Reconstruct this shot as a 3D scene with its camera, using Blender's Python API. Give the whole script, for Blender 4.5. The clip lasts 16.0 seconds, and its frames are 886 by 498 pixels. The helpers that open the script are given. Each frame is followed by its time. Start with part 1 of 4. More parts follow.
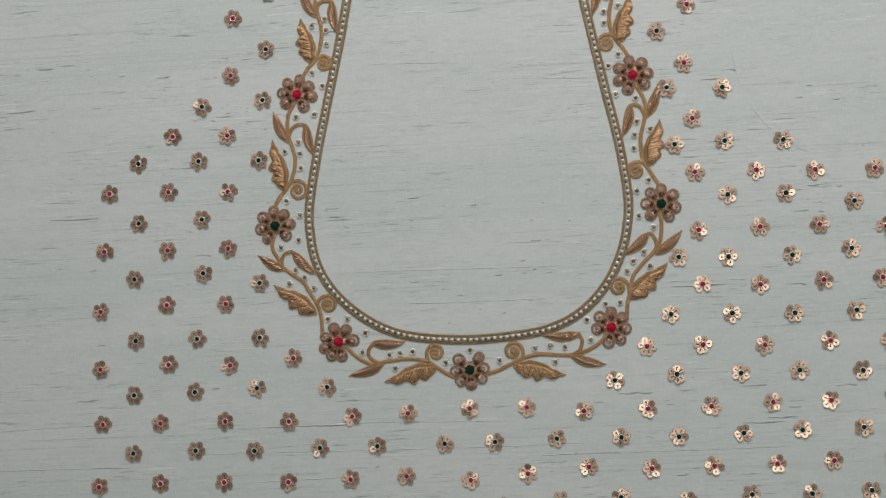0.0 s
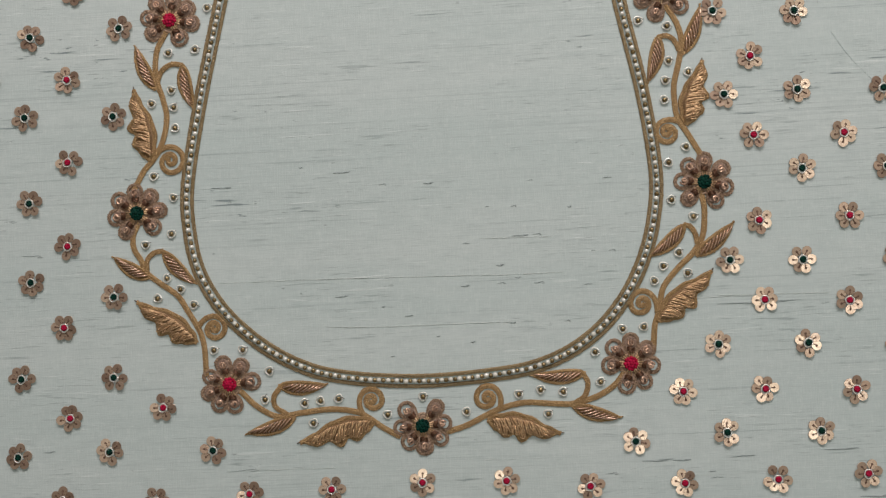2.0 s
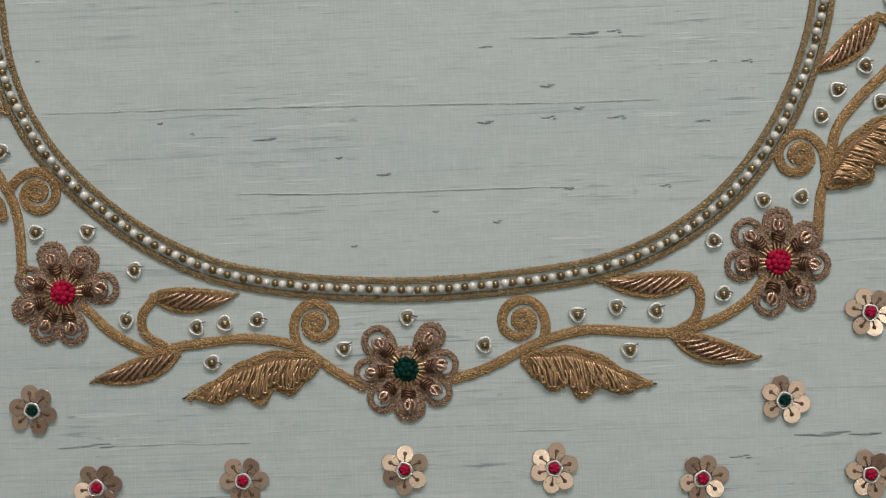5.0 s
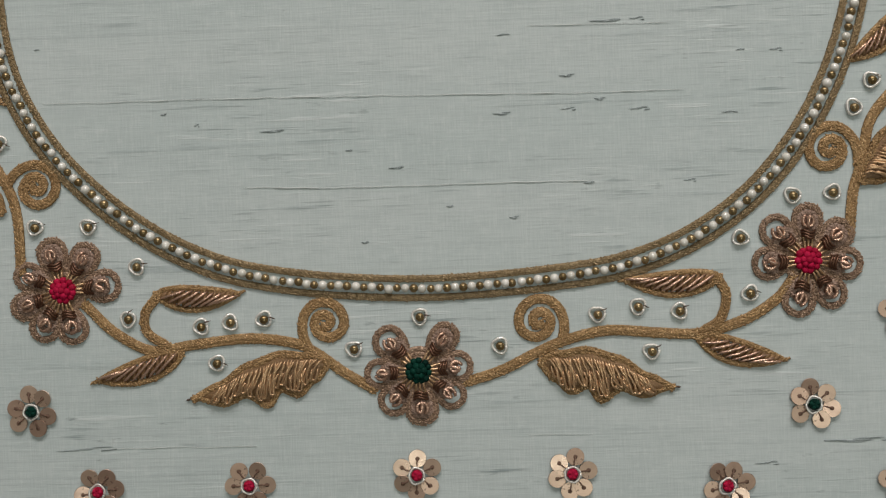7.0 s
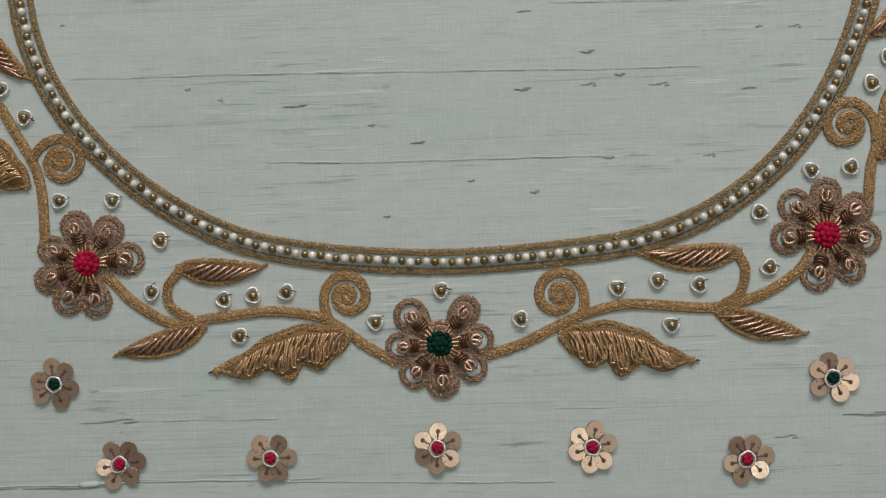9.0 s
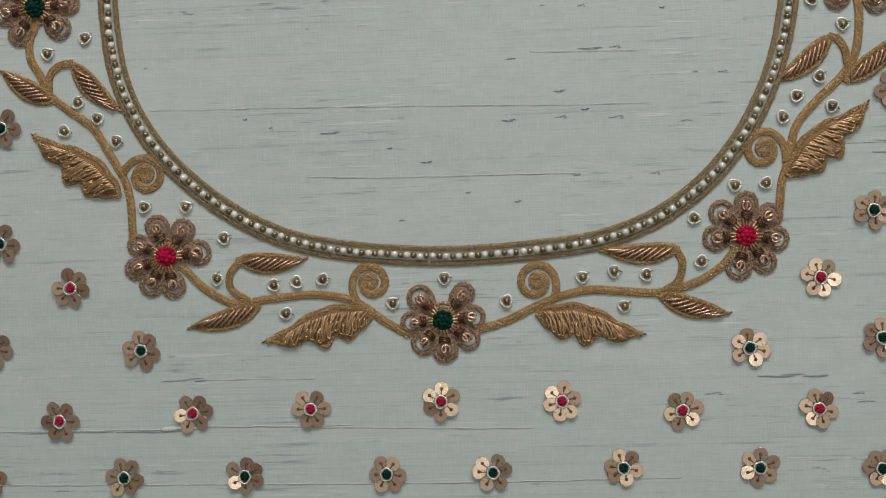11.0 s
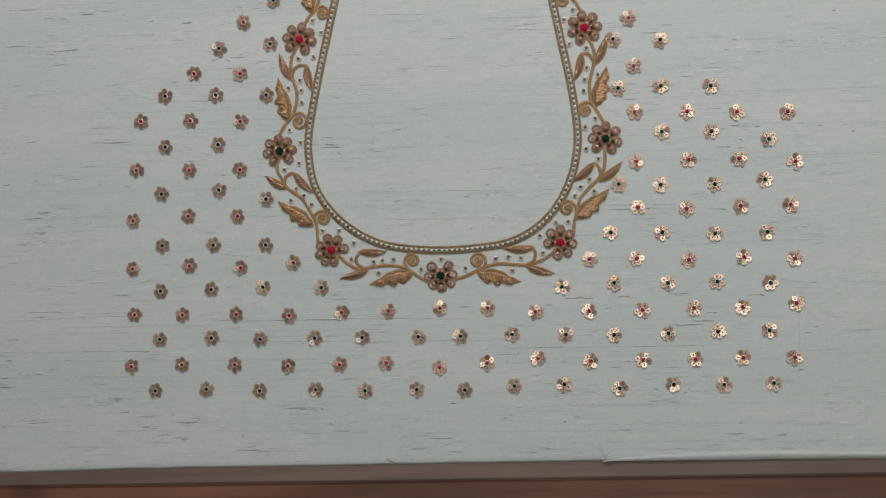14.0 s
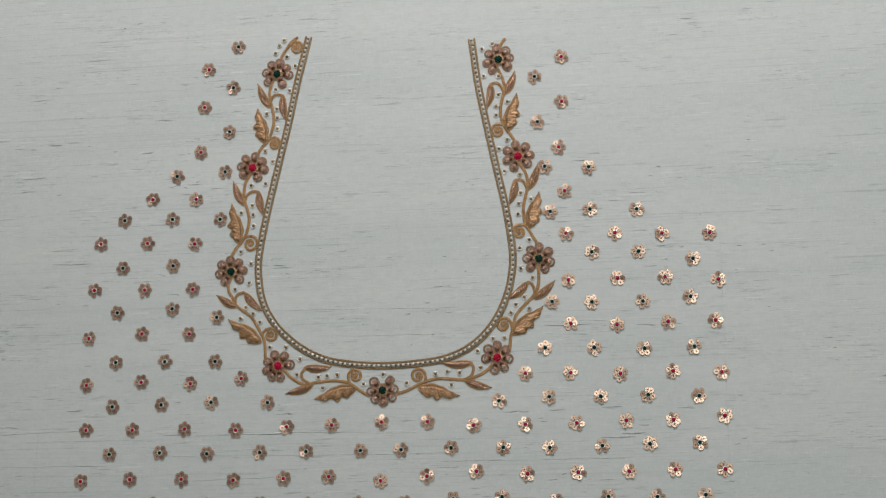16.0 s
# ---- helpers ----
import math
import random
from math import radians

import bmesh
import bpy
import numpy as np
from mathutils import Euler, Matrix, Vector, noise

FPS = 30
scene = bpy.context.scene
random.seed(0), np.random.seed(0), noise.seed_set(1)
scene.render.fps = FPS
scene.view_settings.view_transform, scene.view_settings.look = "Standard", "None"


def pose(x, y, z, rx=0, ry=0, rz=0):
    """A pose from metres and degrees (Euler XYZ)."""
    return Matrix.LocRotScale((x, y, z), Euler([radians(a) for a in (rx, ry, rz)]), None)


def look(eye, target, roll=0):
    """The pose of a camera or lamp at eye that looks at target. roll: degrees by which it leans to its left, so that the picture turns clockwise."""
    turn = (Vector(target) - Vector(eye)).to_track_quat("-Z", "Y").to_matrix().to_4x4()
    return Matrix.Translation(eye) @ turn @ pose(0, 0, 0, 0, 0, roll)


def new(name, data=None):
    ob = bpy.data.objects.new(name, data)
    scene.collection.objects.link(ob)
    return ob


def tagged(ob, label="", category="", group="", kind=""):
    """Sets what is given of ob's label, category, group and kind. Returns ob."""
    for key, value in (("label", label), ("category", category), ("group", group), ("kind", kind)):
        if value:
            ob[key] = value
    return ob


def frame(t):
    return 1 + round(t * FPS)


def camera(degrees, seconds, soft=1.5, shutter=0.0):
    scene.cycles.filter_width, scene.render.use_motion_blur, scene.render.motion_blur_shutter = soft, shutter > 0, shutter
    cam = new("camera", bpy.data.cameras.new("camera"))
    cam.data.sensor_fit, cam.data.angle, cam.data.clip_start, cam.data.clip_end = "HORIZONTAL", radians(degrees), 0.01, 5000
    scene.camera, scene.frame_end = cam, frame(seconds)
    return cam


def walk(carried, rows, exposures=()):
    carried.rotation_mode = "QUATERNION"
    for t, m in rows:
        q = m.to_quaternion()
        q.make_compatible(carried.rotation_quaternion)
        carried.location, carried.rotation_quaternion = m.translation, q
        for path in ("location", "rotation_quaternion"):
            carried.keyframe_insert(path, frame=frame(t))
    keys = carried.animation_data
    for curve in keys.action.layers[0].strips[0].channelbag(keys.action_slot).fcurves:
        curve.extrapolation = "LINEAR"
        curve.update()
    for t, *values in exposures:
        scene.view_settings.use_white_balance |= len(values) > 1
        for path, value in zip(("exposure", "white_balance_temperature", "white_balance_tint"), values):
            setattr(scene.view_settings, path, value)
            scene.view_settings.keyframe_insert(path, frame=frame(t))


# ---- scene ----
EXPOSURES = [(0.0, 0.045, 6500, 13.5), (3.5, 0.0, 6500, 10), (8.5, -0.09, 6500, 10), (11.5, -0.07, 6500, 8), (12.5, -0.04, 6500, 9), (14.5, 0.025, 6500, 14), (16.0, 0.09, 6500, 15)]
cam = camera(42, 16.0, 1.2)
PATH = [
    (0, 0.0401, 0.0489, 0.7093, 1.77, 4.48, -1.56),
    (0.5, 0.0491, 0.0521, 0.6444, 1.64, 4.25, -1.53),
    (1, 0.0476, 0.0578, 0.5876, 1.44, 3.74, -1.52),
    (1.5, 0.0418, 0.0629, 0.5317, 1.34, 3.25, -1.54),
    (2, 0.0348, 0.0584, 0.4820, 1.43, 2.98, -1.53),
    (2.5, 0.0334, 0.0563, 0.4311, 1.24, 2.87, -1.48),
    (3, 0.0296, 0.0595, 0.3851, 0.84, 2.59, -1.43),
    (3.5, 0.0235, 0.0539, 0.3452, 0.17, 2.14, -1.33),
    (4, 0.0204, 0.0388, 0.3113, 0.35, 1.90, -1.12),
    (4.2, 0.0178, 0.0348, 0.2969, -0.12, 1.53, -1.04),
    (6.3, 0.0155, 0.0204, 0.2610, 0.74, 1.96, -0.75),
    (6.5, 0.0169, 0.0239, 0.2598, 0.08, 2.33, -0.74),
    (7, 0.0157, 0.0260, 0.2602, -0.23, 2.25, -0.73),
    (7.5, 0.0148, 0.0246, 0.2607, -0.20, 2.33, -0.70),
    (8, 0.0115, 0.0173, 0.2621, 0.76, 2.04, -0.59),
    (8.5, 0.0107, 0.0164, 0.2620, 0.66, 2.24, -0.56),
    (8.7, 0.0108, 0.0161, 0.2615, 0.66, 2.27, -0.55),
    (10.8, 0.0132, 0.0207, 0.3202, -0.29, 2.24, -0.42),
    (11, 0.0147, 0.0231, 0.3343, -0.83, 2.55, -0.38),
    (11.5, 0.0207, 0.0261, 0.3805, -1.23, 3.12, -0.38),
    (12, 0.0302, 0.0258, 0.4395, -0.91, 3.78, -0.38),
    (12.5, 0.0392, 0.0264, 0.5183, -0.68, 4.22, -0.32),
    (13, 0.0488, 0.0269, 0.6129, -0.64, 4.41, -0.32),
    (13.5, 0.0685, 0.0349, 0.7400, -1.22, 5.15, -0.37),
    (14, 0.0903, 0.0397, 0.8370, -1.57, 6.05, -0.36),
    (14.5, 0.0928, 0.0359, 0.8396, -1.09, 6.10, -0.29),
    (15, 0.1014, 0.0220, 0.8521, 1.18, 6.21, -0.16),
    (15.5, 0.1177, 0.0063, 0.8722, 4.28, 6.16, -0.26),
    (16, 0.1366, -0.0113, 0.8695, 7.53, 5.98, -0.28),
]
walk(cam, [(t, pose(x, y, z, rx, ry, rz)) for t, x, y, z, rx, ry, rz in PATH], EXPOSURES)

# ---- world and lamps ----
world = bpy.data.worlds.new("room_air")
scene.world = world
world.use_nodes = True
world.node_tree.nodes["Background"].inputs[0].default_value = (0.72, 0.84, 0.9, 1)
world.node_tree.nodes["Background"].inputs[1].default_value = 0.1


def area(name, m, sx, sy, watts, colour):
    lamp = bpy.data.lights.new(name, "AREA")
    lamp.shape, lamp.size, lamp.size_y, lamp.energy, lamp.color = "RECTANGLE", sx, sy, watts, colour
    ob = new(name, lamp)
    ob.matrix_world = m
    return ob


# Unseen fill lamp, added so the cloth brightens towards its +y side.
area("north_fill_lamp", look((0.1, 1.22, 0.86), (0.06, 0.25, 0)), 1.4, 0.5, 17.4, (1.0, 0.942, 0.932))
area("ceiling_light", pose(0.34, 0.02, 1.95), 0.4, 0.85, 7.0, (0.95, 1.0, 0.93))


# ---- materials ----
def material(name, colour, rough=0.6, metal=0.0, spec=0.5):
    m = bpy.data.materials.new(name)
    m.use_nodes = True
    b = m.node_tree.nodes["Principled BSDF"]
    b.inputs["Base Color"].default_value = (*colour, 1)
    b.inputs["Roughness"].default_value = rough
    b.inputs["Metallic"].default_value = metal
    b.inputs["Specular IOR Level"].default_value = spec
    return m


class Nodes:
    """A short way to wire a material's nodes."""

    def __init__(self, m):
        self.t = m.node_tree
        self.b = self.t.nodes["Principled BSDF"]
        self.co = self.t.nodes.new("ShaderNodeTexCoord").outputs["Object"]

    def put(self, socket, v):
        if isinstance(v, bpy.types.NodeSocket):
            self.t.links.new(v, socket)
        else:
            socket.default_value = v

    def mapped(self, scale, turn=0.0, shift=(0, 0, 0)):
        turned = self.t.nodes.new("ShaderNodeMapping")
        self.put(turned.inputs["Vector"], self.co)
        turned.inputs["Rotation"].default_value = (0, 0, radians(turn))
        n = self.t.nodes.new("ShaderNodeMapping")
        self.put(n.inputs["Vector"], turned.outputs[0])
        n.inputs["Location"].default_value = shift
        n.inputs["Scale"].default_value = scale
        return n.outputs[0]

    def noise(self, vec, scale=1.0, detail=2.0, rough=0.5):
        n = self.t.nodes.new("ShaderNodeTexNoise")
        self.put(n.inputs["Vector"], vec)
        n.inputs["Scale"].default_value = scale
        n.inputs["Detail"].default_value = detail
        n.inputs["Roughness"].default_value = rough
        return n.outputs["Fac"]

    def band(self, v, a, b, c=0.0, d=1.0):
        n = self.t.nodes.new("ShaderNodeMapRange")
        n.interpolation_type = "SMOOTHSTEP"
        self.put(n.inputs[0], v)
        for i, x in enumerate((a, b, c, d)):
            n.inputs[i + 1].default_value = x
        return n.outputs[0]

    def calc(self, op, a, b):
        n = self.t.nodes.new("ShaderNodeMath")
        n.operation = op
        self.put(n.inputs[0], a)
        self.put(n.inputs[1], b)
        return n.outputs[0]

    def mix(self, fac, a, b):
        n = self.t.nodes.new("ShaderNodeMix")
        n.data_type = "RGBA"
        self.put(n.inputs[0], fac)
        self.put(n.inputs[6], a if isinstance(a, bpy.types.NodeSocket) else (*a, 1))
        self.put(n.inputs[7], b if isinstance(b, bpy.types.NodeSocket) else (*b, 1))
        return n.outputs[2]

    def bump(self, height, strength, distance, under=None):
        n = self.t.nodes.new("ShaderNodeBump")
        n.inputs["Strength"].default_value = strength
        n.inputs["Distance"].default_value = distance
        self.put(n.inputs["Height"], height)
        if under is not None:
            self.put(n.inputs["Normal"], under)
        self.put(self.b.inputs["Normal"], n.outputs[0])
        return n.outputs[0]

    def colour(self, v):
        self.put(self.b.inputs["Base Color"], v)

    def rough(self, v):
        self.put(self.b.inputs["Roughness"], v)

    def island(self):
        return self.t.nodes.new("ShaderNodeNewGeometry").outputs["Random Per Island"]

    def each(self):
        return self.t.nodes.new("ShaderNodeObjectInfo").outputs["Random"]


GRAIN = 0.65  # degrees by which the weft is turned against the cloth's edge


def silk_material():
    m = material("mint_raw_silk", (0.53, 0.60, 0.58), 0.5, 0.0, 0.3)
    n = Nodes(m)
    weft = n.noise(n.mapped((150, 2100, 1), GRAIN), 1, 2, 0.6)
    warp = n.noise(n.mapped((2000, 130, 1), GRAIN), 1, 2, 0.6)
    slub = n.noise(n.mapped((34, 560, 1), GRAIN, (3, 7, 0)), 1, 3, 0.6)
    fine = n.noise(n.mapped((75, 1300, 1), GRAIN, (8, 3, 0)), 1, 2, 0.6)
    knot = n.noise(n.mapped((150, 520, 1), GRAIN, (11, 2, 0)), 1, 3, 0.6)
    rare = n.noise(n.mapped((16, 45, 1), GRAIN, (1, 5, 0)), 1, 3, 0.6)
    field = n.noise(n.mapped((5, 9, 1), GRAIN, (6.3, 2.1, 0)), 1, 2, 0.5)
    long = n.noise(n.mapped((6.0, 330, 1), GRAIN, (4, 9, 0)), 1, 3, 0.6)
    course = n.noise(n.mapped((3.0, 900, 1), GRAIN, (2, 4, 0)), 1, 2, 0.7)
    cloud = n.noise(n.mapped((4, 22, 1), GRAIN), 1, 3, 0.55)
    mottle = n.noise(n.mapped((90, 240, 1), GRAIN), 1, 4, 0.65)
    check = n.noise(n.mapped((420, 420, 1), GRAIN), 1, 3, 0.7)
    base = n.mix(n.band(cloud, 0.3, 0.7), (0.512, 0.580, 0.560), (0.568, 0.621, 0.600))
    base = n.mix(n.band(mottle, 0.38, 0.72, 0, 0.34), base, (0.43, 0.49, 0.475))
    base = n.mix(n.band(weft, 0.45, 0.70, 0, 0.30), base, (0.42, 0.48, 0.465))
    base = n.mix(n.band(warp, 0.48, 0.72, 0, 0.24), base, (0.66, 0.70, 0.675))
    base = n.mix(n.band(check, 0.50, 0.75, 0, 0.35), base, (0.66, 0.70, 0.675))
    base = n.mix(n.calc("MULTIPLY", n.band(course, 0.52, 0.70, 0, 0.5), n.band(field, 0.35, 0.6, 0.3, 1.0)), base, (0.40, 0.455, 0.445))
    marks = n.calc("MULTIPLY", n.band(slub, 0.58, 0.69), n.band(rare, 0.47, 0.62))
    base = n.mix(n.calc("MULTIPLY", marks, n.band(field, 0.35, 0.62, 0.45, 0.95)), base, (0.20, 0.245, 0.245))
    hair = n.calc("MULTIPLY", n.band(fine, 0.60, 0.72), n.band(rare, 0.38, 0.56))
    base = n.mix(n.calc("MULTIPLY", hair, 0.4), base, (0.20, 0.245, 0.245))
    pale = n.calc("MULTIPLY", n.band(slub, 0.40, 0.31), n.band(rare, 0.42, 0.58))
    base = n.mix(n.calc("MULTIPLY", pale, 0.36), base, (0.76, 0.79, 0.77))
    spots = n.calc("MULTIPLY", n.band(knot, 0.62, 0.72), n.band(rare, 0.50, 0.60))
    base = n.mix(n.calc("MULTIPLY", spots, n.band(field, 0.4, 0.65, 0.3, 0.85)), base, (0.15, 0.19, 0.19))
    lines = n.calc("MULTIPLY", n.band(long, 0.60, 0.70), n.band(mottle, 0.35, 0.6, 0.08, 0.45))
    base = n.mix(lines, base, (0.28, 0.335, 0.335))
    n.colour(base)
    first = n.bump(n.calc("ADD", weft, warp), 0.35, 0.0002)
    n.bump(n.calc("ADD", n.calc("MULTIPLY", n.calc("ADD", marks, pale), 0.5), lines), 0.25, 0.0004, first)
    n.rough(n.band(weft, 0.2, 0.8, 0.45, 0.65))
    n.b.inputs["Sheen Weight"].default_value = 0.15
    n.b.inputs["Sheen Roughness"].default_value = 0.4
    return m


def metal_thread(name, dark, light, rough, metal=0.75, grain=2500.0, sparkle=0.0):
    """Thread or wire whose tone changes from stitch to stitch; sparkle paints sparse bright glints into the colour.
    """
    m = material(name, light, rough, metal)
    n = Nodes(m)
    fleck = n.noise(n.co, grain, 2, 0.6)
    tone = n.mix(n.island(), dark, light)
    tone = n.mix(n.band(fleck, 0.42, 0.7, 0, 0.5), tone, tuple(min(1, 1.5 * c) for c in light))
    worn = n.noise(n.co, 160, 3, 0.6)
    tone = n.mix(n.band(worn, 0.45, 0.75, 0, 0.4), tone, dark)
    n.rough(n.band(fleck, 0.3, 0.7, rough + 0.14, rough - 0.1))
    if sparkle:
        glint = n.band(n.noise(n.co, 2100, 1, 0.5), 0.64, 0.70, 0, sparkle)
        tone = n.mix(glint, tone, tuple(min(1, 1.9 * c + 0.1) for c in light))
    n.colour(tone)
    n.bump(fleck, 0.25, 0.0002)
    return m


def varied(name, dark, light, rough, metal=0.0, spec=0.5, coat=0.0):
    """A colour that differs from object to object, with fine wear."""
    m = material(name, light, rough, metal, spec)
    n = Nodes(m)
    fleck = n.noise(n.co, 900, 2, 0.6)
    n.colour(n.mix(n.calc("ADD", n.calc("MULTIPLY", n.each(), 0.85), n.calc("MULTIPLY", fleck, 0.15)), dark, light))
    n.rough(n.band(fleck, 0.3, 0.7, rough - 0.05, rough + 0.08))
    n.b.inputs["Coat Weight"].default_value = coat
    n.b.inputs["Coat Roughness"].default_value = 0.15
    return m


def wood_material(name, dark, light, rough):
    m = material(name, light, rough)
    n = Nodes(m)
    grain = n.noise(n.mapped((3, 70, 70)), 1, 4, 0.6)
    patch = n.noise(n.mapped((5, 9, 9)), 1, 3, 0.5)
    knots = n.band(n.noise(n.mapped((9, 30, 9), 0, (2, 1, 0)), 1, 1), 0.62, 0.75, 0, 0.8)
    c = n.mix(n.band(grain, 0.3, 0.7), dark, light)
    c = n.mix(n.band(patch, 0.35, 0.7, 0, 0.5), c, dark)
    n.colour(n.mix(knots, c, tuple(0.25 * v for v in dark)))
    n.bump(grain, 0.25, 0.0006)
    return m


def plain_wall(name, colour):
    m = material(name, colour, 0.85)
    n = Nodes(m)
    n.colour(n.mix(n.noise(n.co, 3, 4), tuple(0.88 * c for c in colour), colour))
    n.bump(n.noise(n.co, 60, 3), 0.15, 0.002)
    return m


SILK = silk_material()
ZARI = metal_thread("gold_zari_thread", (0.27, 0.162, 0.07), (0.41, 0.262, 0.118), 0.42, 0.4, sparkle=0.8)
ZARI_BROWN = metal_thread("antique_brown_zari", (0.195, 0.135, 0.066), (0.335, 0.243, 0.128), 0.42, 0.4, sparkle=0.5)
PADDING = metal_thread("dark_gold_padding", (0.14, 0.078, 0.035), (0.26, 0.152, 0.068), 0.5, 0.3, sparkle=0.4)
COPPER = metal_thread("copper_bullion_wire", (0.40, 0.235, 0.16), (0.74, 0.49, 0.36), 0.3, 0.75)
BRONZE = metal_thread("dark_bronze_coil", (0.08, 0.038, 0.022), (0.17, 0.085, 0.05), 0.36, 0.7)
BRASS = metal_thread("pale_gold_wire", (0.34, 0.205, 0.108), (0.68, 0.45, 0.255), 0.32, 0.7)
SEQUIN = varied("copper_sequin_foil", (0.38, 0.25, 0.18), (0.62, 0.455, 0.335), 0.31, 0.66, 0.5, 0.35)
SILVER = metal_thread("silver_white_purl", (0.70, 0.66, 0.57), (0.93, 0.90, 0.82), 0.32, 0.4)
PEARL = varied("cream_pearl", (0.66, 0.63, 0.54), (0.84, 0.81, 0.73), 0.14, 0.0, 0.8, 0.8)
ANTIQUE = varied("antique_gold_bead", (0.20, 0.14, 0.06), (0.36, 0.265, 0.135), 0.3, 0.75)
RED = metal_thread("crimson_silk_floss", (0.25, 0.003, 0.02), (0.47, 0.008, 0.055), 0.6, 0.0)
GREEN = metal_thread("bottle_green_silk_floss", (0.0, 0.012, 0.008), (0.001, 0.04, 0.026), 0.7, 0.0)
for floss in (RED, GREEN):
    floss.node_tree.nodes["Principled BSDF"].inputs["Specular IOR Level"].default_value = 0.15
SLUB = plain_wall("pale_raised_slub_thread", (0.64, 0.68, 0.65))
NEEDLE = material("dark_brown_thread", (0.085, 0.048, 0.028), 0.7)
STITCH = material("brown_stitch_thread", (0.15, 0.085, 0.055), 0.7)
DARK_SLUB = plain_wall("grey_green_slub_thread", (0.385, 0.435, 0.43))
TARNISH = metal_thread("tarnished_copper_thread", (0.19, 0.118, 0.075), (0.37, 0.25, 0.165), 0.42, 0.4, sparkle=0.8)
ROSE = metal_thread("rose_brown_filling_thread", (0.23, 0.150, 0.108), (0.38, 0.265, 0.2), 0.5, 0.2)
FRAY = plain_wall("frayed_white_silk", (0.68, 0.72, 0.70))
CHALK = plain_wall("tailor_chalk", (0.48, 0.55, 0.54))
WOOD = wood_material("red_brown_wood", (0.10, 0.042, 0.026), (0.26, 0.115, 0.07), 0.55)
RAIL = wood_material("dull_brown_rail_wood", (0.12, 0.085, 0.07), (0.22, 0.155, 0.125), 0.6)
PLASTER = plain_wall("cream_plaster", (0.62, 0.6, 0.56))
CEILING = plain_wall("white_ceiling_paint", (0.75, 0.75, 0.73))
CEMENT = plain_wall("grey_cement_floor", (0.3, 0.29, 0.27))


# ---- mesh helpers ----
def finish(name, verts, faces, mat, smooth=True):
    me = bpy.data.meshes.new(name)
    me.from_pydata([tuple(v) for v in verts], [], [tuple(f) for f in faces])
    me.materials.append(mat)
    if smooth:
        me.polygons.foreach_set("use_smooth", [True] * len(me.polygons))
    me.update()
    return me


def under(name, me, parent, label="", kind=""):
    ob = new(name, me)
    ob.parent = parent
    return tagged(ob, label, kind=kind)


def empty(name, m, label, category, group=""):
    ob = new(name)
    ob.empty_display_size = 0.005
    ob.matrix_world = m
    return tagged(ob, label, category, group)


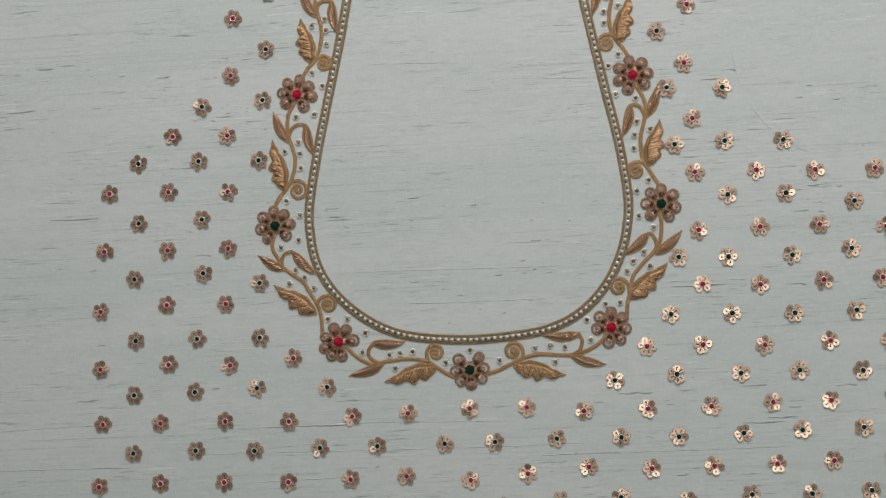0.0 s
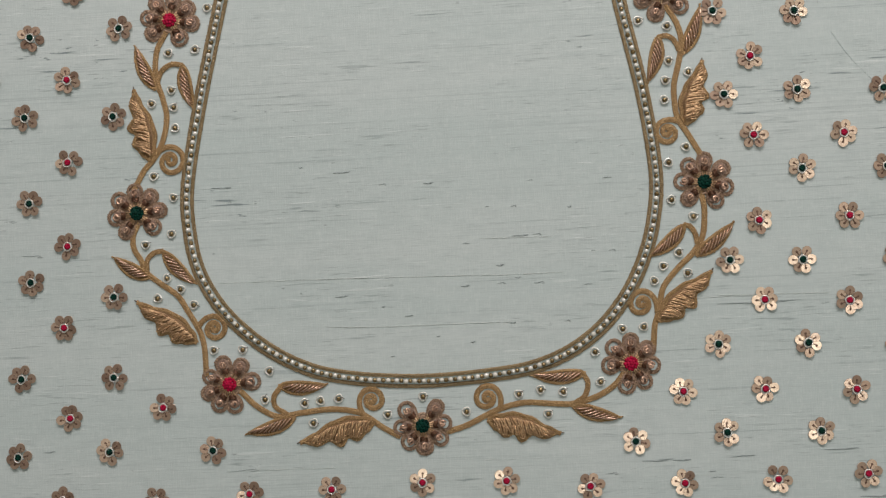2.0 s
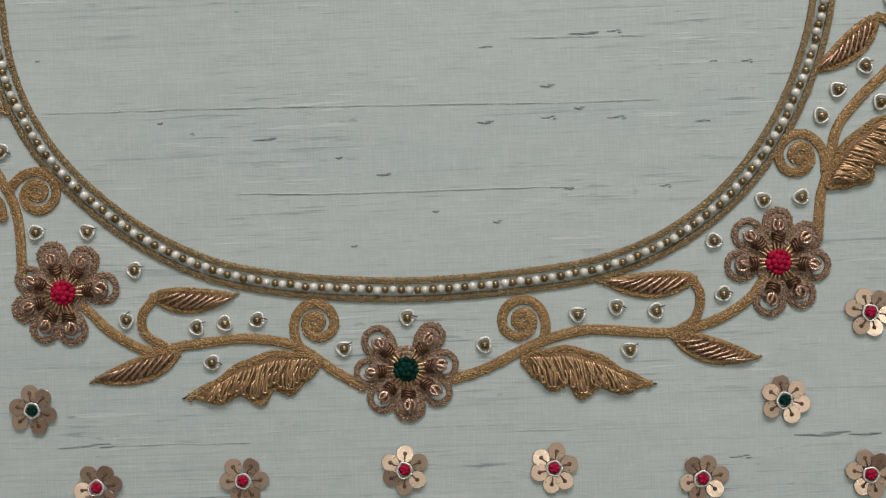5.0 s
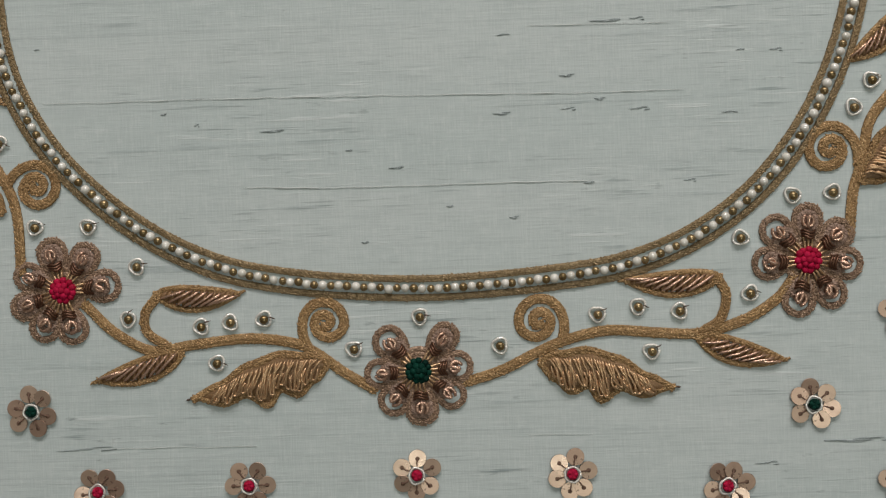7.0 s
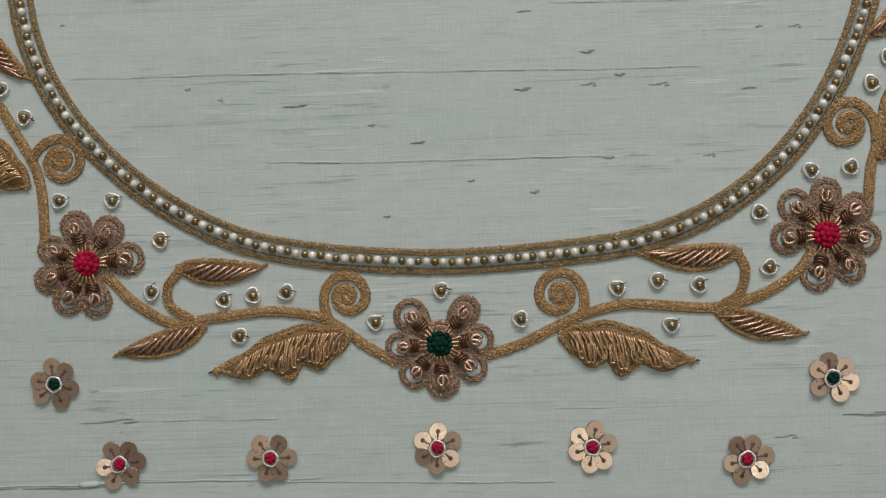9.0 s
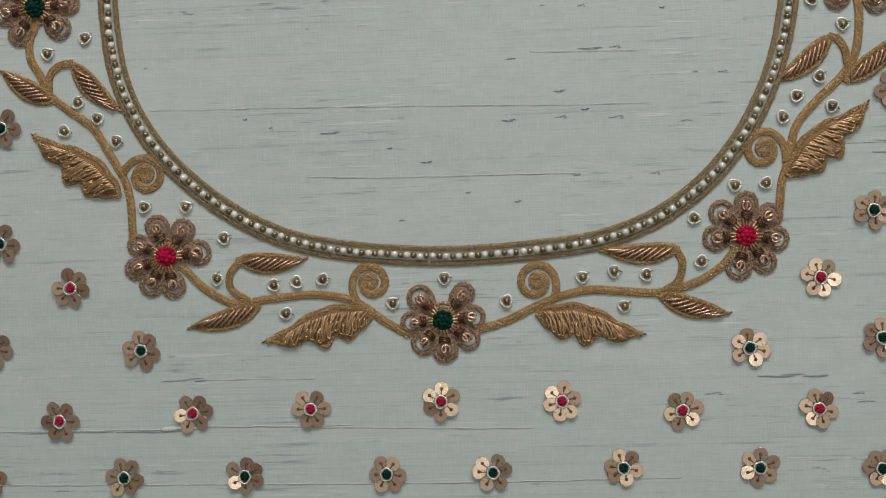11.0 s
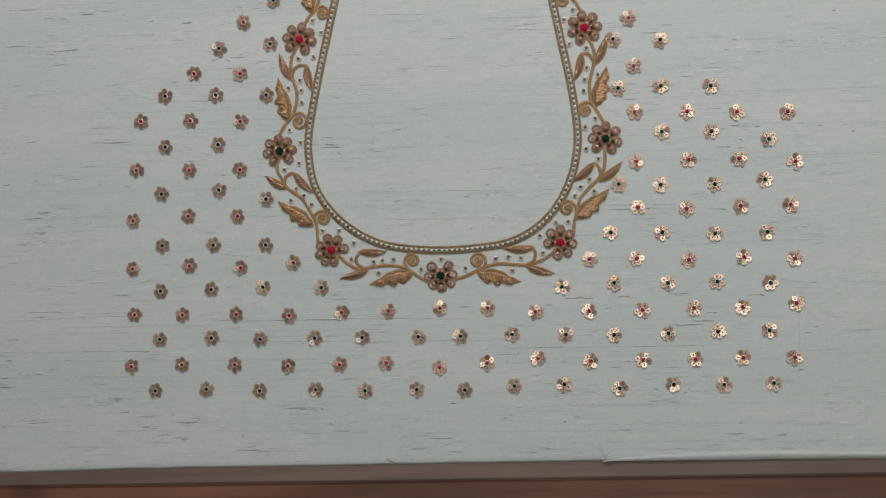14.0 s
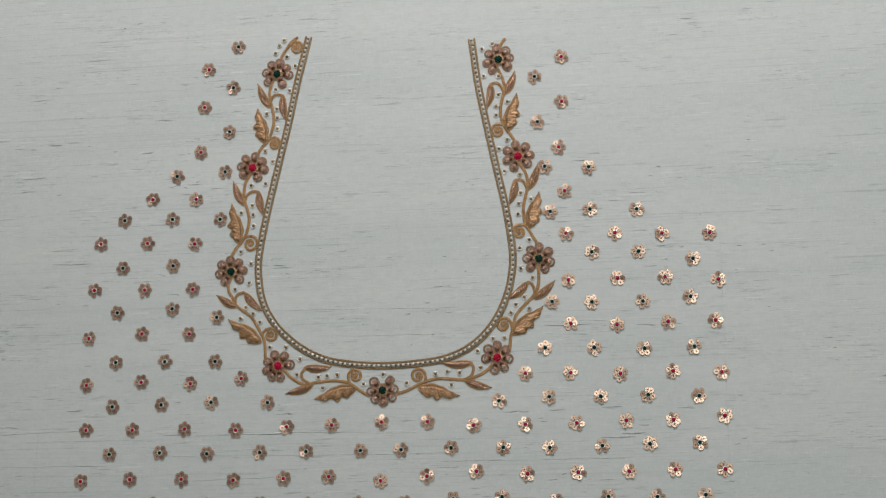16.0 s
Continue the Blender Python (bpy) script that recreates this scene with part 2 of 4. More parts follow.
class Soup:
    """Gathers many small closed shapes into one mesh."""

    def __init__(self):
        self.v, self.f = [], []

    def add(self, verts, faces):
        k = len(self.v)
        self.v.extend(verts)
        self.f.extend([tuple(i + k for i in f) for f in faces])

    def spindle(self, a, b, r, sides=5, flat=0.8):
        """A short stitch from a to b, thick in the middle."""
        a, b = Vector(a), Vector(b)
        d = b - a
        side = Vector((-d.y, d.x, 0)).normalized() if d.xy.length > 1e-9 else Vector((1, 0, 0))
        up = d.cross(side).normalized()
        up = -up if up.z < 0 else up
        vs = [a]
        for s, k in ((0.25, 0.85), (0.75, 0.85)):
            c = a + d * s
            vs += [c + (side * math.cos(q) + up * math.sin(q) * flat) * r * k for q in [2 * math.pi * i / sides for i in range(sides)]]
        vs.append(b)
        fs = []
        for i in range(sides):
            j = (i + 1) % sides
            fs += [(0, 1 + j, 1 + i), (1 + i, 1 + j, 1 + sides + j, 1 + sides + i), (1 + sides + i, 1 + sides + j, 1 + 2 * sides)]
        self.add(vs, fs)

    def tube(self, pts, r, sides=6, flat=1.0, taper=True, ribs=0.0):
        pts = [Vector(p) for p in pts]
        vs, fs, n = [], [], len(pts)
        for i, p in enumerate(pts):
            d = (pts[min(i + 1, n - 1)] - pts[max(i - 1, 0)]).normalized()
            side = Vector((-d.y, d.x, 0))
            side = side.normalized() if side.length > 1e-6 else Vector((1, 0, 0))
            up = d.cross(side).normalized()
            k = 0.35 if taper and i in (0, n - 1) else 1.0
            k *= 1 + ribs * (1 if i % 2 else -1)
            vs += [p + (side * math.cos(q) + up * math.sin(q) * flat) * r * k for q in [2 * math.pi * j / sides for j in range(sides)]]
        for i in range(n - 1):
            for j in range(sides):
                k = (j + 1) % sides
                fs.append((i * sides + j, i * sides + k, (i + 1) * sides + k, (i + 1) * sides + j))
        fs += [tuple(range(sides))[::-1], tuple((n - 1) * sides + j for j in range(sides))]
        self.add(vs, fs)

    def ball(self, c, r, flat=1.0, rings=5, sides=8):
        vs, fs = [], []
        for i in range(1, rings):
            t = math.pi * i / rings
            vs += [(c[0] + r * math.sin(t) * math.cos(q), c[1] + r * math.sin(t) * math.sin(q), c[2] + r * flat * math.cos(t)) for q in [2 * math.pi * j / sides for j in range(sides)]]
        a, b = len(vs), len(vs) + 1
        vs += [(c[0], c[1], c[2] + r * flat), (c[0], c[1], c[2] - r * flat)]
        for j in range(sides):
            k = (j + 1) % sides
            fs += [(a, j, k), (b, (rings - 2) * sides + k, (rings - 2) * sides + j)]
            fs += [(i * sides + j, (i + 1) * sides + j, (i + 1) * sides + k, i * sides + k) for i in range(rings - 2)]
        self.add(vs, fs)

    def chain(self, pts, width, rows=3, step=0.00046, z=0.00022, thick=0.00023):
        """Rows of small slanted stitches along a smooth line, like couched metal thread."""
        self.tube([p + Vector((0, 0, 0.00008)) for p in even(pts, 0.0012)], width * 0.5 + 0.00014, 8, 0.00032 / (width * 0.5 + 0.00014))
        rows += 1
        pts = even(pts, step)
        n = len(pts)
        for i in range(n - 1):
            d = (pts[i + 1] - pts[i]).normalized()
            side = Vector((-d.y, d.x, 0))
            for r in range(rows):
                o = (r + 0.5) / rows - 0.5 if rows > 1 else 0
                c = pts[i] + side * (o * width + random.gauss(0, 0.00006)) + d * random.uniform(-0.5, 0.5) * step
                c.z = z + random.uniform(-0.00005, 0.0001) + (0.00012 if abs(o) < 0.2 else 0)
                slant = side * (0.7 if r % 2 else -0.7)
                h = (d + slant * random.uniform(0.4, 1.4)) * step * random.uniform(0.8, 1.15)
                self.spindle(c - h, c + h + Vector((0, 0, random.uniform(-0.00008, 0.00008))), thick * random.uniform(0.85, 1.1), 5, 0.7)

    def mesh(self, name, mat):
        return finish(name, self.v, self.f, mat)


def smooth_line(pts, per=10):
    """Points of a smooth curve through the given ones."""
    p = [Vector((*q[:2], q[2] if len(q) > 2 else 0.0)) for q in pts]
    p = [2 * p[0] - p[1], *p, 2 * p[-1] - p[-2]]
    out = []
    for a, b, c, d in zip(p, p[1:], p[2:], p[3:]):
        for i in range(per):
            t = i / per
            out.append(0.5 * (2 * b + (c - a) * t + (2 * a - 5 * b + 4 * c - d) * t * t + (3 * b - a - 3 * c + d) * t ** 3))
    return out + [p[-2]]


def even(pts, step):
    """The same line, in steps of equal length."""
    pts = [Vector(p) for p in pts]
    far = [0.0]
    for a, b in zip(pts, pts[1:]):
        far.append(far[-1] + (b - a).length)
    n = max(2, round(far[-1] / step))
    out, k = [], 0
    for i in range(n + 1):
        s = far[-1] * i / n
        while k < len(pts) - 2 and far[k + 1] < s:
            k += 1
        t = (s - far[k]) / max(1e-12, far[k + 1] - far[k])
        out.append(pts[k].lerp(pts[k + 1], min(1, max(0, t))))
    return out


def mm(pts):
    return [Vector((x / 1000, y / 1000, 0)) for x, y in pts]


def slab(name, lo, hi, mat, bevel=0.0, m=None):
    bm = bmesh.new()
    bmesh.ops.create_cube(bm, size=1)
    for v in bm.verts:
        v.co = [l + (h - l) * (c + 0.5) for l, h, c in zip(lo, hi, v.co)]
    if bevel:
        bmesh.ops.bevel(bm, geom=bm.edges[:], offset=bevel, segments=2, affect="EDGES")
    me = bpy.data.meshes.new(name)
    bm.to_mesh(me)
    bm.free()
    me.materials.append(mat)
    return me


# ---- the room ----
def structure(name, me, label):
    return tagged(new(name, me), label, name.split("_")[0], kind="structure")


structure("floor", slab("floor", (-2, -2, -0.85), (2, 2, -0.75), CEMENT), "grey cement workshop floor")
structure("ceiling", slab("ceiling", (-2, -2, 2.0), (2, 2, 2.1), CEILING), "white painted flat ceiling")
structure("wall_north", slab("wall_north", (-2.1, 2, -0.85), (2.1, 2.1, 2.1), PLASTER), "cream plastered wall")
structure("wall_south", slab("wall_south", (-2.1, -2.1, -0.85), (2.1, -2, 2.1), PLASTER), "cream plastered wall")
structure("wall_east", slab("wall_east", (2, -2, -0.85), (2.1, 2, 2.1), PLASTER), "cream plastered wall")
structure("wall_west", slab("wall_west", (-2.1, -2, -0.85), (-2, 2, 2.1), PLASTER), "cream plastered wall")

# ---- the work table and the cloth ----
EDGE = Matrix.Translation((0, -0.1422, 0)) @ Matrix.Rotation(radians(1.85), 4, "Z")


def work_table():
    table = empty("embroidery_table", pose(0, 0, -0.75), "red-brown wooden work table with a dull brown front rail", "table")
    base = pose(0, 0, 0.75)
    top = under("tabletop", slab("tabletop", (-0.95, -0.45, -0.03), (0.95, 0.9, -0.0034), WOOD, 0.003), table, "worn red-brown wooden top")
    top.matrix_basis = base @ EDGE
    rail = under("front_rail", slab("front_rail", (-0.94, -0.0107, -0.0034), (0.94, 0.02, -0.0012), RAIL, 0.0012), table, "dull brown wooden rail")
    rail.matrix_basis = base @ EDGE
    bead = Soup()
    line = [(x / 50, -0.0113 + 0.0004 * noise.noise((x / 3, 1, 0)), -0.0036) for x in range(-47, 48)]
    bead.tube(line, 0.0012, 6)
    under("rail_moulding", bead.mesh("rail_moulding", WOOD), table).matrix_basis = base @ EDGE
    for x in (-0.88, 0.88):
        for y in (-0.38, 0.82):
            leg = under("leg", slab("leg", (-0.03, -0.03, 0), (0.03, 0.03, 0.72), WOOD, 0.004), table)
            leg.matrix_basis = EDGE @ pose(x, y, 0)
    return table


def silk_cloth():
    """One sheet, with a slightly wavering front edge, gathered a little thicker at the selvedge."""
    nx, ny, verts, faces = 180, 60, [], []
    for j in range(ny + 1):
        for i in range(nx + 1):
            x = -0.8 + 1.6 * i / nx
            y = 0.85 * (j / ny) ** 1.5
            w = 0.0019 * max(0, 1 - (x / 0.36) ** 2) + 0.0007 * noise.noise((x * 7, 3, 0)) + 0.0005 * noise.noise((x * 40, 5, 0))
            verts.append((x, y + w * (1 - j / ny) ** 8, -0.0002 if j else -0.0009))
    row = nx + 1
    faces = [(j * row + i, j * row + i + 1, (j + 1) * row + i + 1, (j + 1) * row + i) for j in range(ny) for i in range(nx)]
    cloth = new("silk_cloth", finish("silk_cloth", verts, faces, SILK))
    solid = cloth.modifiers.new("thickness", "SOLIDIFY")
    solid.thickness, solid.offset = 0.0004, -1
    cloth.matrix_world = EDGE
    return tagged(cloth, "pale mint raw silk with dark slubs on a wooden table", "fabric")


def strand(path, r, mat, name, parent, thick=0.0, label=""):
    """A thread on the cloth; thick swells it in the middle."""
    line = even(smooth_line(mm(path)), 0.0015)
    n = len(line)
    soup = Soup()
    for p in line:
        p.y += 0.00022 * noise.noise((p.x * 160, p.y * 30, 1))
    soup.tube(line, r * 0.5, 6, 0.5)
    if thick:
        a, b = line[n // 3], line[2 * n // 3]
        soup.spindle(a, b, thick, 7, 0.3)
    if mat is SLUB:
        for k in range(n // 6):
            p = random.choice(line)
            soup.spindle(p - Vector((random.uniform(0.001, 0.005), 0, 0)), p + Vector((random.uniform(0.001, 0.005), 0, 0)), r * random.uniform(0.6, 1.1), 6, 0.5)
    ob = under(name, soup.mesh(name, mat), parent, label)
    ob.matrix_parent_inverse = parent.matrix_world.inverted()
    return ob


def frayed_edge(cloth):
    """A loose strip of selvedge along the front, with a ridge and short fraying threads."""
    ridge = [(117, -136.6), (128, -134.6), (144, -132.3), (172, -130.0), (231, -126.8), (316, -126.6), (400, -124.6)]
    line = even(smooth_line(mm(ridge)), 0.002)
    verts, faces = [], []
    for p in line:
        low = -0.1402 + 0.0323 * p.x
        low = min(low, p.y - 0.0002)
        verts += [(p.x, p.y + 0.0005 * noise.noise((p.x * 90, 0, 0)), 0.0007), (p.x, p.y - 0.0004 - 0.1 * (p.y - low), 0.0009), (p.x, low, 0.0003), (p.x, low - 0.0003, -0.001)]
    for i in range(len(line) - 1):
        faces += [(4 * i + k, 4 * i + k + 1, 4 * i + 5 + k, 4 * i + 4 + k) for k in range(3)]
    strip = under("selvedge_strip", finish("selvedge_strip", verts, faces, FRAY), cloth, "pale frayed selvedge strip")
    strip.matrix_parent_inverse = cloth.matrix_world.inverted()
    soup = Soup()
    soup.tube([p + Vector((0, 0.0002 * noise.noise((p.x * 80, 2, 0)), 0.0008)) for p in line], 0.00022, 6)
    for p in line:
        for k in range(3):
            x = p.x + random.uniform(0, 0.002)
            low = min(-0.1402 + 0.0323 * p.x, p.y - 0.0006)
            a = random.uniform(low, p.y)
            soup.spindle((x, a, 0.0009), (x + random.gauss(0, 0.0006), max(low, a - random.uniform(0.001, 0.006)), 0.0007), random.uniform(0.00008, 0.00022))
    fray = under("fraying_threads", soup.mesh("fraying_threads", FRAY), cloth, kind="stuff")
    fray.matrix_parent_inverse = cloth.matrix_world.inverted()


work_table()
CLOTH = silk_cloth()
bpy.context.view_layer.update()
for path, r, thick in (
    ([(-86, 59.4), (-28, 59.9), (36, 59.8), (60, 60.2)], 0.00013, 0.0), ([(-40, 39.6), (-15, 39.3), (36, 40.1)], 0.00016, 0.0),
    ([(25, 75.2), (57, 75.2)], 0.00012, 0.0), ([(-74, -19.6), (-37, -19.1)], 0.0001, 0.0), ([(24, -16.9), (39, -17)], 0.0001, 0.0),
    ([(-147, -35.3), (-90, -34.3), (-77, -33.7), (-27, -32.7)], 0.0002, 0.0), ([(-90, -34.4), (-74, -33.8)], 0.0003, 0.0008),
    ([(47, -54.9), (143, -53.1), (190, -52)], 0.00016, 0.0), ([(105, 48), (129, 48.3), (143, 48.5)], 0.00012, 0.0),
    ([(109, -24.6), (120, -25.2)], 0.0001, 0.0), ([(-338, -37.4), (-282, -34), (-235, -31.9)], 0.00018, 0.0),
    ([(-148, -69.6), (-66, -66)], 0.00016, 0.0), ([(-338, -60.4), (-248, -58.9)], 0.00018, 0.0),
    ([(-173.7, -51.3), (-83.6, -50.4), (0.7, -49.6), (68.5, -47.9)], 0.00018, 0.0), ([(123.4, 48.8), (166.4, 49.0)], 0.00016, 0.0), ([(-76.8, -33.0), (0.8, -33.7), (25.8, -33.5)], 0.00016, 0.0),
    ([(39, 176.5), (76, 174.8)], 0.00015, 0.0), ([(-56, 189), (-2, 187.7)], 0.00015, 0.0),
):
    strand(path, r * 1.05, SLUB, "slub", CLOTH, thick)
for path in ([(254.1, 110), (254.6, 10), (254.9, -84)], [(-270, -21), (-275, -133)], [(164, 190), (166, 178), (168, 168)], [(172.5, 157), (180, 146), (188, 137), (192, 134)], [(198, 129), (204, 126), (212, 123.5)]):
    strand(path, 0.0001, CHALK, "chalk_line", CLOTH)
for path in ([(111.7, -113.7), (113.7, -122.7), (117, -130), (118.1, -133.5)], [(124.6, -126.7), (121, -130.5), (118, -134)], [(113.5, -128), (116, -131)], [(-42, -136.5), (-39.5, -138.6), (-36, -140)]):
    strand(path, 0.0004, NEEDLE if path[0][0] < 0 else CHALK, "loose_thread", CLOTH)
frayed_edge(CLOTH)


def dark_slub_meshes():
    """Four knots of uneven dark weft, one metre long, to be scaled down to their length."""
    out = []
    for kind in range(4):
        soup = Soup()
        for k in range(7):
            a = random.uniform(-0.5, 0.25)
            b = min(0.5, a + random.uniform(0.15, 0.6))
            y = random.gauss(0, 0.35)
            soup.spindle((a, y, 0.05), (b, y + random.gauss(0, 0.15), 0.05), random.uniform(0.12, 0.34) * (1.3 if k == 0 else 1), 5, 0.3)
        out.append(soup.mesh("slub", DARK_SLUB))
    return out


DARK_SLUBS = dark_slub_meshes()


def dark_slubs(places):
    """Short dark thickenings of the weft at (x, y) with a length, in millimetres."""
    for x, y, size in places:
        ob = under("slub", random.choice(DARK_SLUBS), CLOTH, "short dark slub in the weave")
        high = 0.0004 + 0.00002 * min(size, 12)
        ob.matrix_parent_inverse = CLOTH.matrix_world.inverted()
        ob.matrix_basis = Matrix.LocRotScale((x / 1000, y / 1000, -0.0001), Euler((0, 0, radians(GRAIN + random.gauss(0, 1.2)))), (size / 1000, high, 0.0008))


dark_slubs([(-189.2, 185.9, 8.4), (-216.1, 187.8, 4.2), (-236.1, 188.7, 3.4), (-323.5, 171.2, 19.2), (-283.5, 167.4, 21.3), (-233.8, 168, 8.4), (-288.1, 156.9, 12.8), (-261.7, 153.8, 3.4), (-250.2, 123.6, 3.4), (-322.7, 141.8, 8.5), (-311.3, 99.1, 8.5), (-298, 98.4, 3.4), (-249.3, 97.8, 29.7), (-269.4, 79.4, 6.8), (-258.6, 66.5, 2.6), (-236.6, 65.1, 4.2), (-164.7, 72.8, 8.4), (-332, 66.8, 6.4), (-303.3, 45.6, 12.8), (-305.8, 30.6, 10.7)])
dark_slubs([(-232.8, 18, 6.4), (-316.2, -7.1, 2.1), (-242.1, -16.9, 12.8), (-300, -29.8, 25.7), (-327.3, -51, 8.6), (-231.7, -59, 25.5), (-161.6, -35.4, 25.3), (-131.6, -50, 6.3), (-159.2, -10.5, 4.2), (-113.6, -52.4, 5), (-192.9, -112.4, 14.8), (-164.7, -115.4, 5.1), (-149.6, -122.4, 2.5), (-210.6, -122, 8.5), (-306.2, -136.7, 3.4), (-297.4, -143.9, 6), (-173.6, -135.1, 6.3), (-145.4, -132.5, 16.9), (-128.2, -131, 8.4), (-241.2, -105.3, 8.5), (-97.9, -101.5, 12.6), (-310.5, -122.5, 2.6)])
dark_slubs([(-84.5, -34.7, 25), (-1.1, -121.6, 20.7), (50.7, -117.2, 4.1), (-22, -118.2, 2.1), (43.8, -87.9, 2.1), (7.4, -95.7, 5), (67.3, -54.4, 45.1), (97.7, -104.6, 6.1), (107.8, -110.2, 6.1), (-75.9, -19.7, 12.5), (96, -18.6, 12.2), (77.7, -23.6, 4.9), (-59.3, -60.5, 2.5), (-114.3, -35.2, 33.5)])
dark_slubs([(209.7, 164.8, 4), (162.5, 176.2, 8), (150.6, 170.9, 12.1), (277.5, 183.7, 3.2), (302.4, 183.5, 2.4), (203.8, 157.7, 4), (225.3, 155.7, 4.8), (201.1, 101.9, 4.8), (209.7, 104.2, 7.2), (225.4, 103.2, 4), (268.1, 103.3, 4), (285.5, 103.9, 2.8), (291.2, 99, 3.2), (213.7, 94.2, 2.4), (201.9, 89.1, 10), (213.7, 88.2, 4), (287.5, 57.5, 3.2), (221.5, 45.7, 4.8), (198, 45.1, 12.1), (160.5, 140.2, 2.4), (138.4, 45.5, 32.4)])
dark_slubs([(120.2, -25.9, 6.1), (118.2, -23.5, 4.1), (106.1, -18.6, 8.1), (130.3, -17.4, 12.2), (170.2, -15.3, 16.2), (194, -28.6, 8.1), (225.5, -16.1, 12), (281.9, -15.2, 4.8), (264.5, -7.3, 4), (260.7, -42.5, 4.8), (266.5, -38.4, 4), (154.2, -92.5, 14.2), (160.2, -92.1, 3.2), (214.2, -107.3, 2.8), (209.9, -115.4, 12.1), (241.3, -115.8, 10), (247.2, -96.8, 3.2), (252.2, -86.3, 3.2), (134.2, -64.2, 4.1), (126.1, -68.3, 8.1), (254.9, -69.4, 6), (186.1, -34.7, 16.1), (174.2, -37.6, 24.2)])
dark_slubs([(-79.7, 93.6, 1.8), (-68.8, 92.5, 1.8), (-83.5, 99.5, 9.3), (-49.2, 107.1, 1.8), (-32.2, 104.5, 7.7), (-14.6, 99, 3.1), (-15.6, 47.7, 1.8), (-5, 43.6, 3.8), (-33.2, 52.3, 6.1), (-87.1, 71.8, 1.5), (-57.9, 56.5, 1.5), (-50.2, 53.9, 1.2), (4.5, 98.9, 4.6), (47.2, 98.9, 2.3), (28.7, 88.4, 1.8), (40.1, 88.3, 2.1), (63.1, 87.4, 1.8), (42.2, 75.9, 7.6), (49.7, 76.3, 3.3), (19.3, 73.2, 3.8), (33.6, 63.7, 3.3), (41, 58.4, 2.4), (34.2, 56.3, 3.3), (50.1, 56.1, 4.3), (69.7, 55, 4.2), (80.5, 68.8, 2.7), (72.3, 68.9, 2.3), (38.4, 39.6, 2.7), (61.1, 39.9, 2.7), (21.5, 32, 2.1), (-12.2, 26.8, 1.8), (7.1, 34.7, 1.8), (78.9, 99.1, 4.5), (18.9, 55.4, 3.8)])

# ---- the neckline border ----
NECKLINE = [(-60.5, 274.1), (-68.8, 239.3), (-75.9, 204.5), (-83.9, 169.6), (-91.7, 134.8), (-97.5, 101.6), (-97.2, 82.1), (-93.6, 65.2), (-85.3, 50.1), (-73.5, 37.7), (-59.9, 28), (-45.1, 21.4), (-29.6, 18.2), (-14.6, 16.8), (0, 16.3), (14.6, 16.9), (29.6, 18.3), (45.5, 20.8), (61, 26.8), (74.7, 36.6), (85.7, 49.9), (93.4, 65.3), (97.9, 81.9), (99.2, 101.4), (94.8, 133.6), (87.5, 167.2), (80.5, 200.7), (73.9, 234.3), (69.5, 267.9)]


def neckline_border():
    border = empty("neckline_border", pose(0, 0, 0), "U-shaped neckline border of pearls and gold beads between gold stitched lines", "embroidery")
    line = smooth_line(mm(NECKLINE), 12)
    line = even([line[0] + (line[0] - line[1]).normalized() * 0.0022, *line, line[-1] + (line[-1] - line[-2]).normalized() * 0.0022], 0.0005)
    for offset, name in ((-0.00215, "outer_line"), (0.00215, "inner_line")):
        pts = []
        for i, p in enumerate(line):
            d = (line[min(i + 2, len(line) - 1)] - line[max(i - 2, 0)]).normalized()
            pts.append(p + Vector((-d.y, d.x, 0)) * offset)
        soup = Soup()
        soup.chain(pts, 0.0013, 4)
        under(name, soup.mesh(name, ZARI_BROWN), border, "antique gold chain-stitched line")
    ball = Soup()
    ball.ball((0, 0, 0), 0.00105, 0.95, 7, 12)
    pearl = ball.mesh("pearl", PEARL)
    drum = Soup()
    drum.ball((0, 0, 0), 0.001, 0.9, 6, 10)
    bead = drum.mesh("gold_bead", ANTIQUE)
    spots = even(line, 0.00187)
    for i, p in enumerate(spots[1:-1]):
        d = (spots[i + 2] - spots[i]).normalized()
        c = p + Vector((-d.y, d.x, 0)) * random.gauss(0, 0.00012) + d * random.gauss(0, 0.0001)
        ob = under("pearl" if i % 2 else "gold_bead", pearl if i % 2 else bead, border)
        k = random.uniform(0.92, 1.06)
        ob.matrix_basis = Matrix.LocRotScale((c.x, c.y, 0.00085), Euler((0, 0, random.uniform(0, 6))), (k, k, k))
    return border


neckline_border()


# ---- stitched vines with leaves and scrolls ----
def leaf_frame(base, tip, bend):
    """A function from (along 0..1, across in metres) to a place on the cloth."""
    a, b = mm([base, tip])
    d = b - a
    s = Vector((-d.y, d.x, 0)).normalized()
    size = d.length

    def at(t, o, z=0.0):
        p = a + d * t + s * (o + bend * size * math.sin(math.pi * t))
        return Vector((p.x, p.y, z))
    return at, size


def tip_thread(leaf, at):
    """A dark twist of thread that ends the leaf."""
    soup = Soup()
    soup.spindle(at(0.98, 0, 0.0003), at(1.045, 0.0002, 0.0002), 0.0003)
    under("tip_thread", soup.mesh("tip_thread", NEEDLE), leaf, "dark twisted thread end")


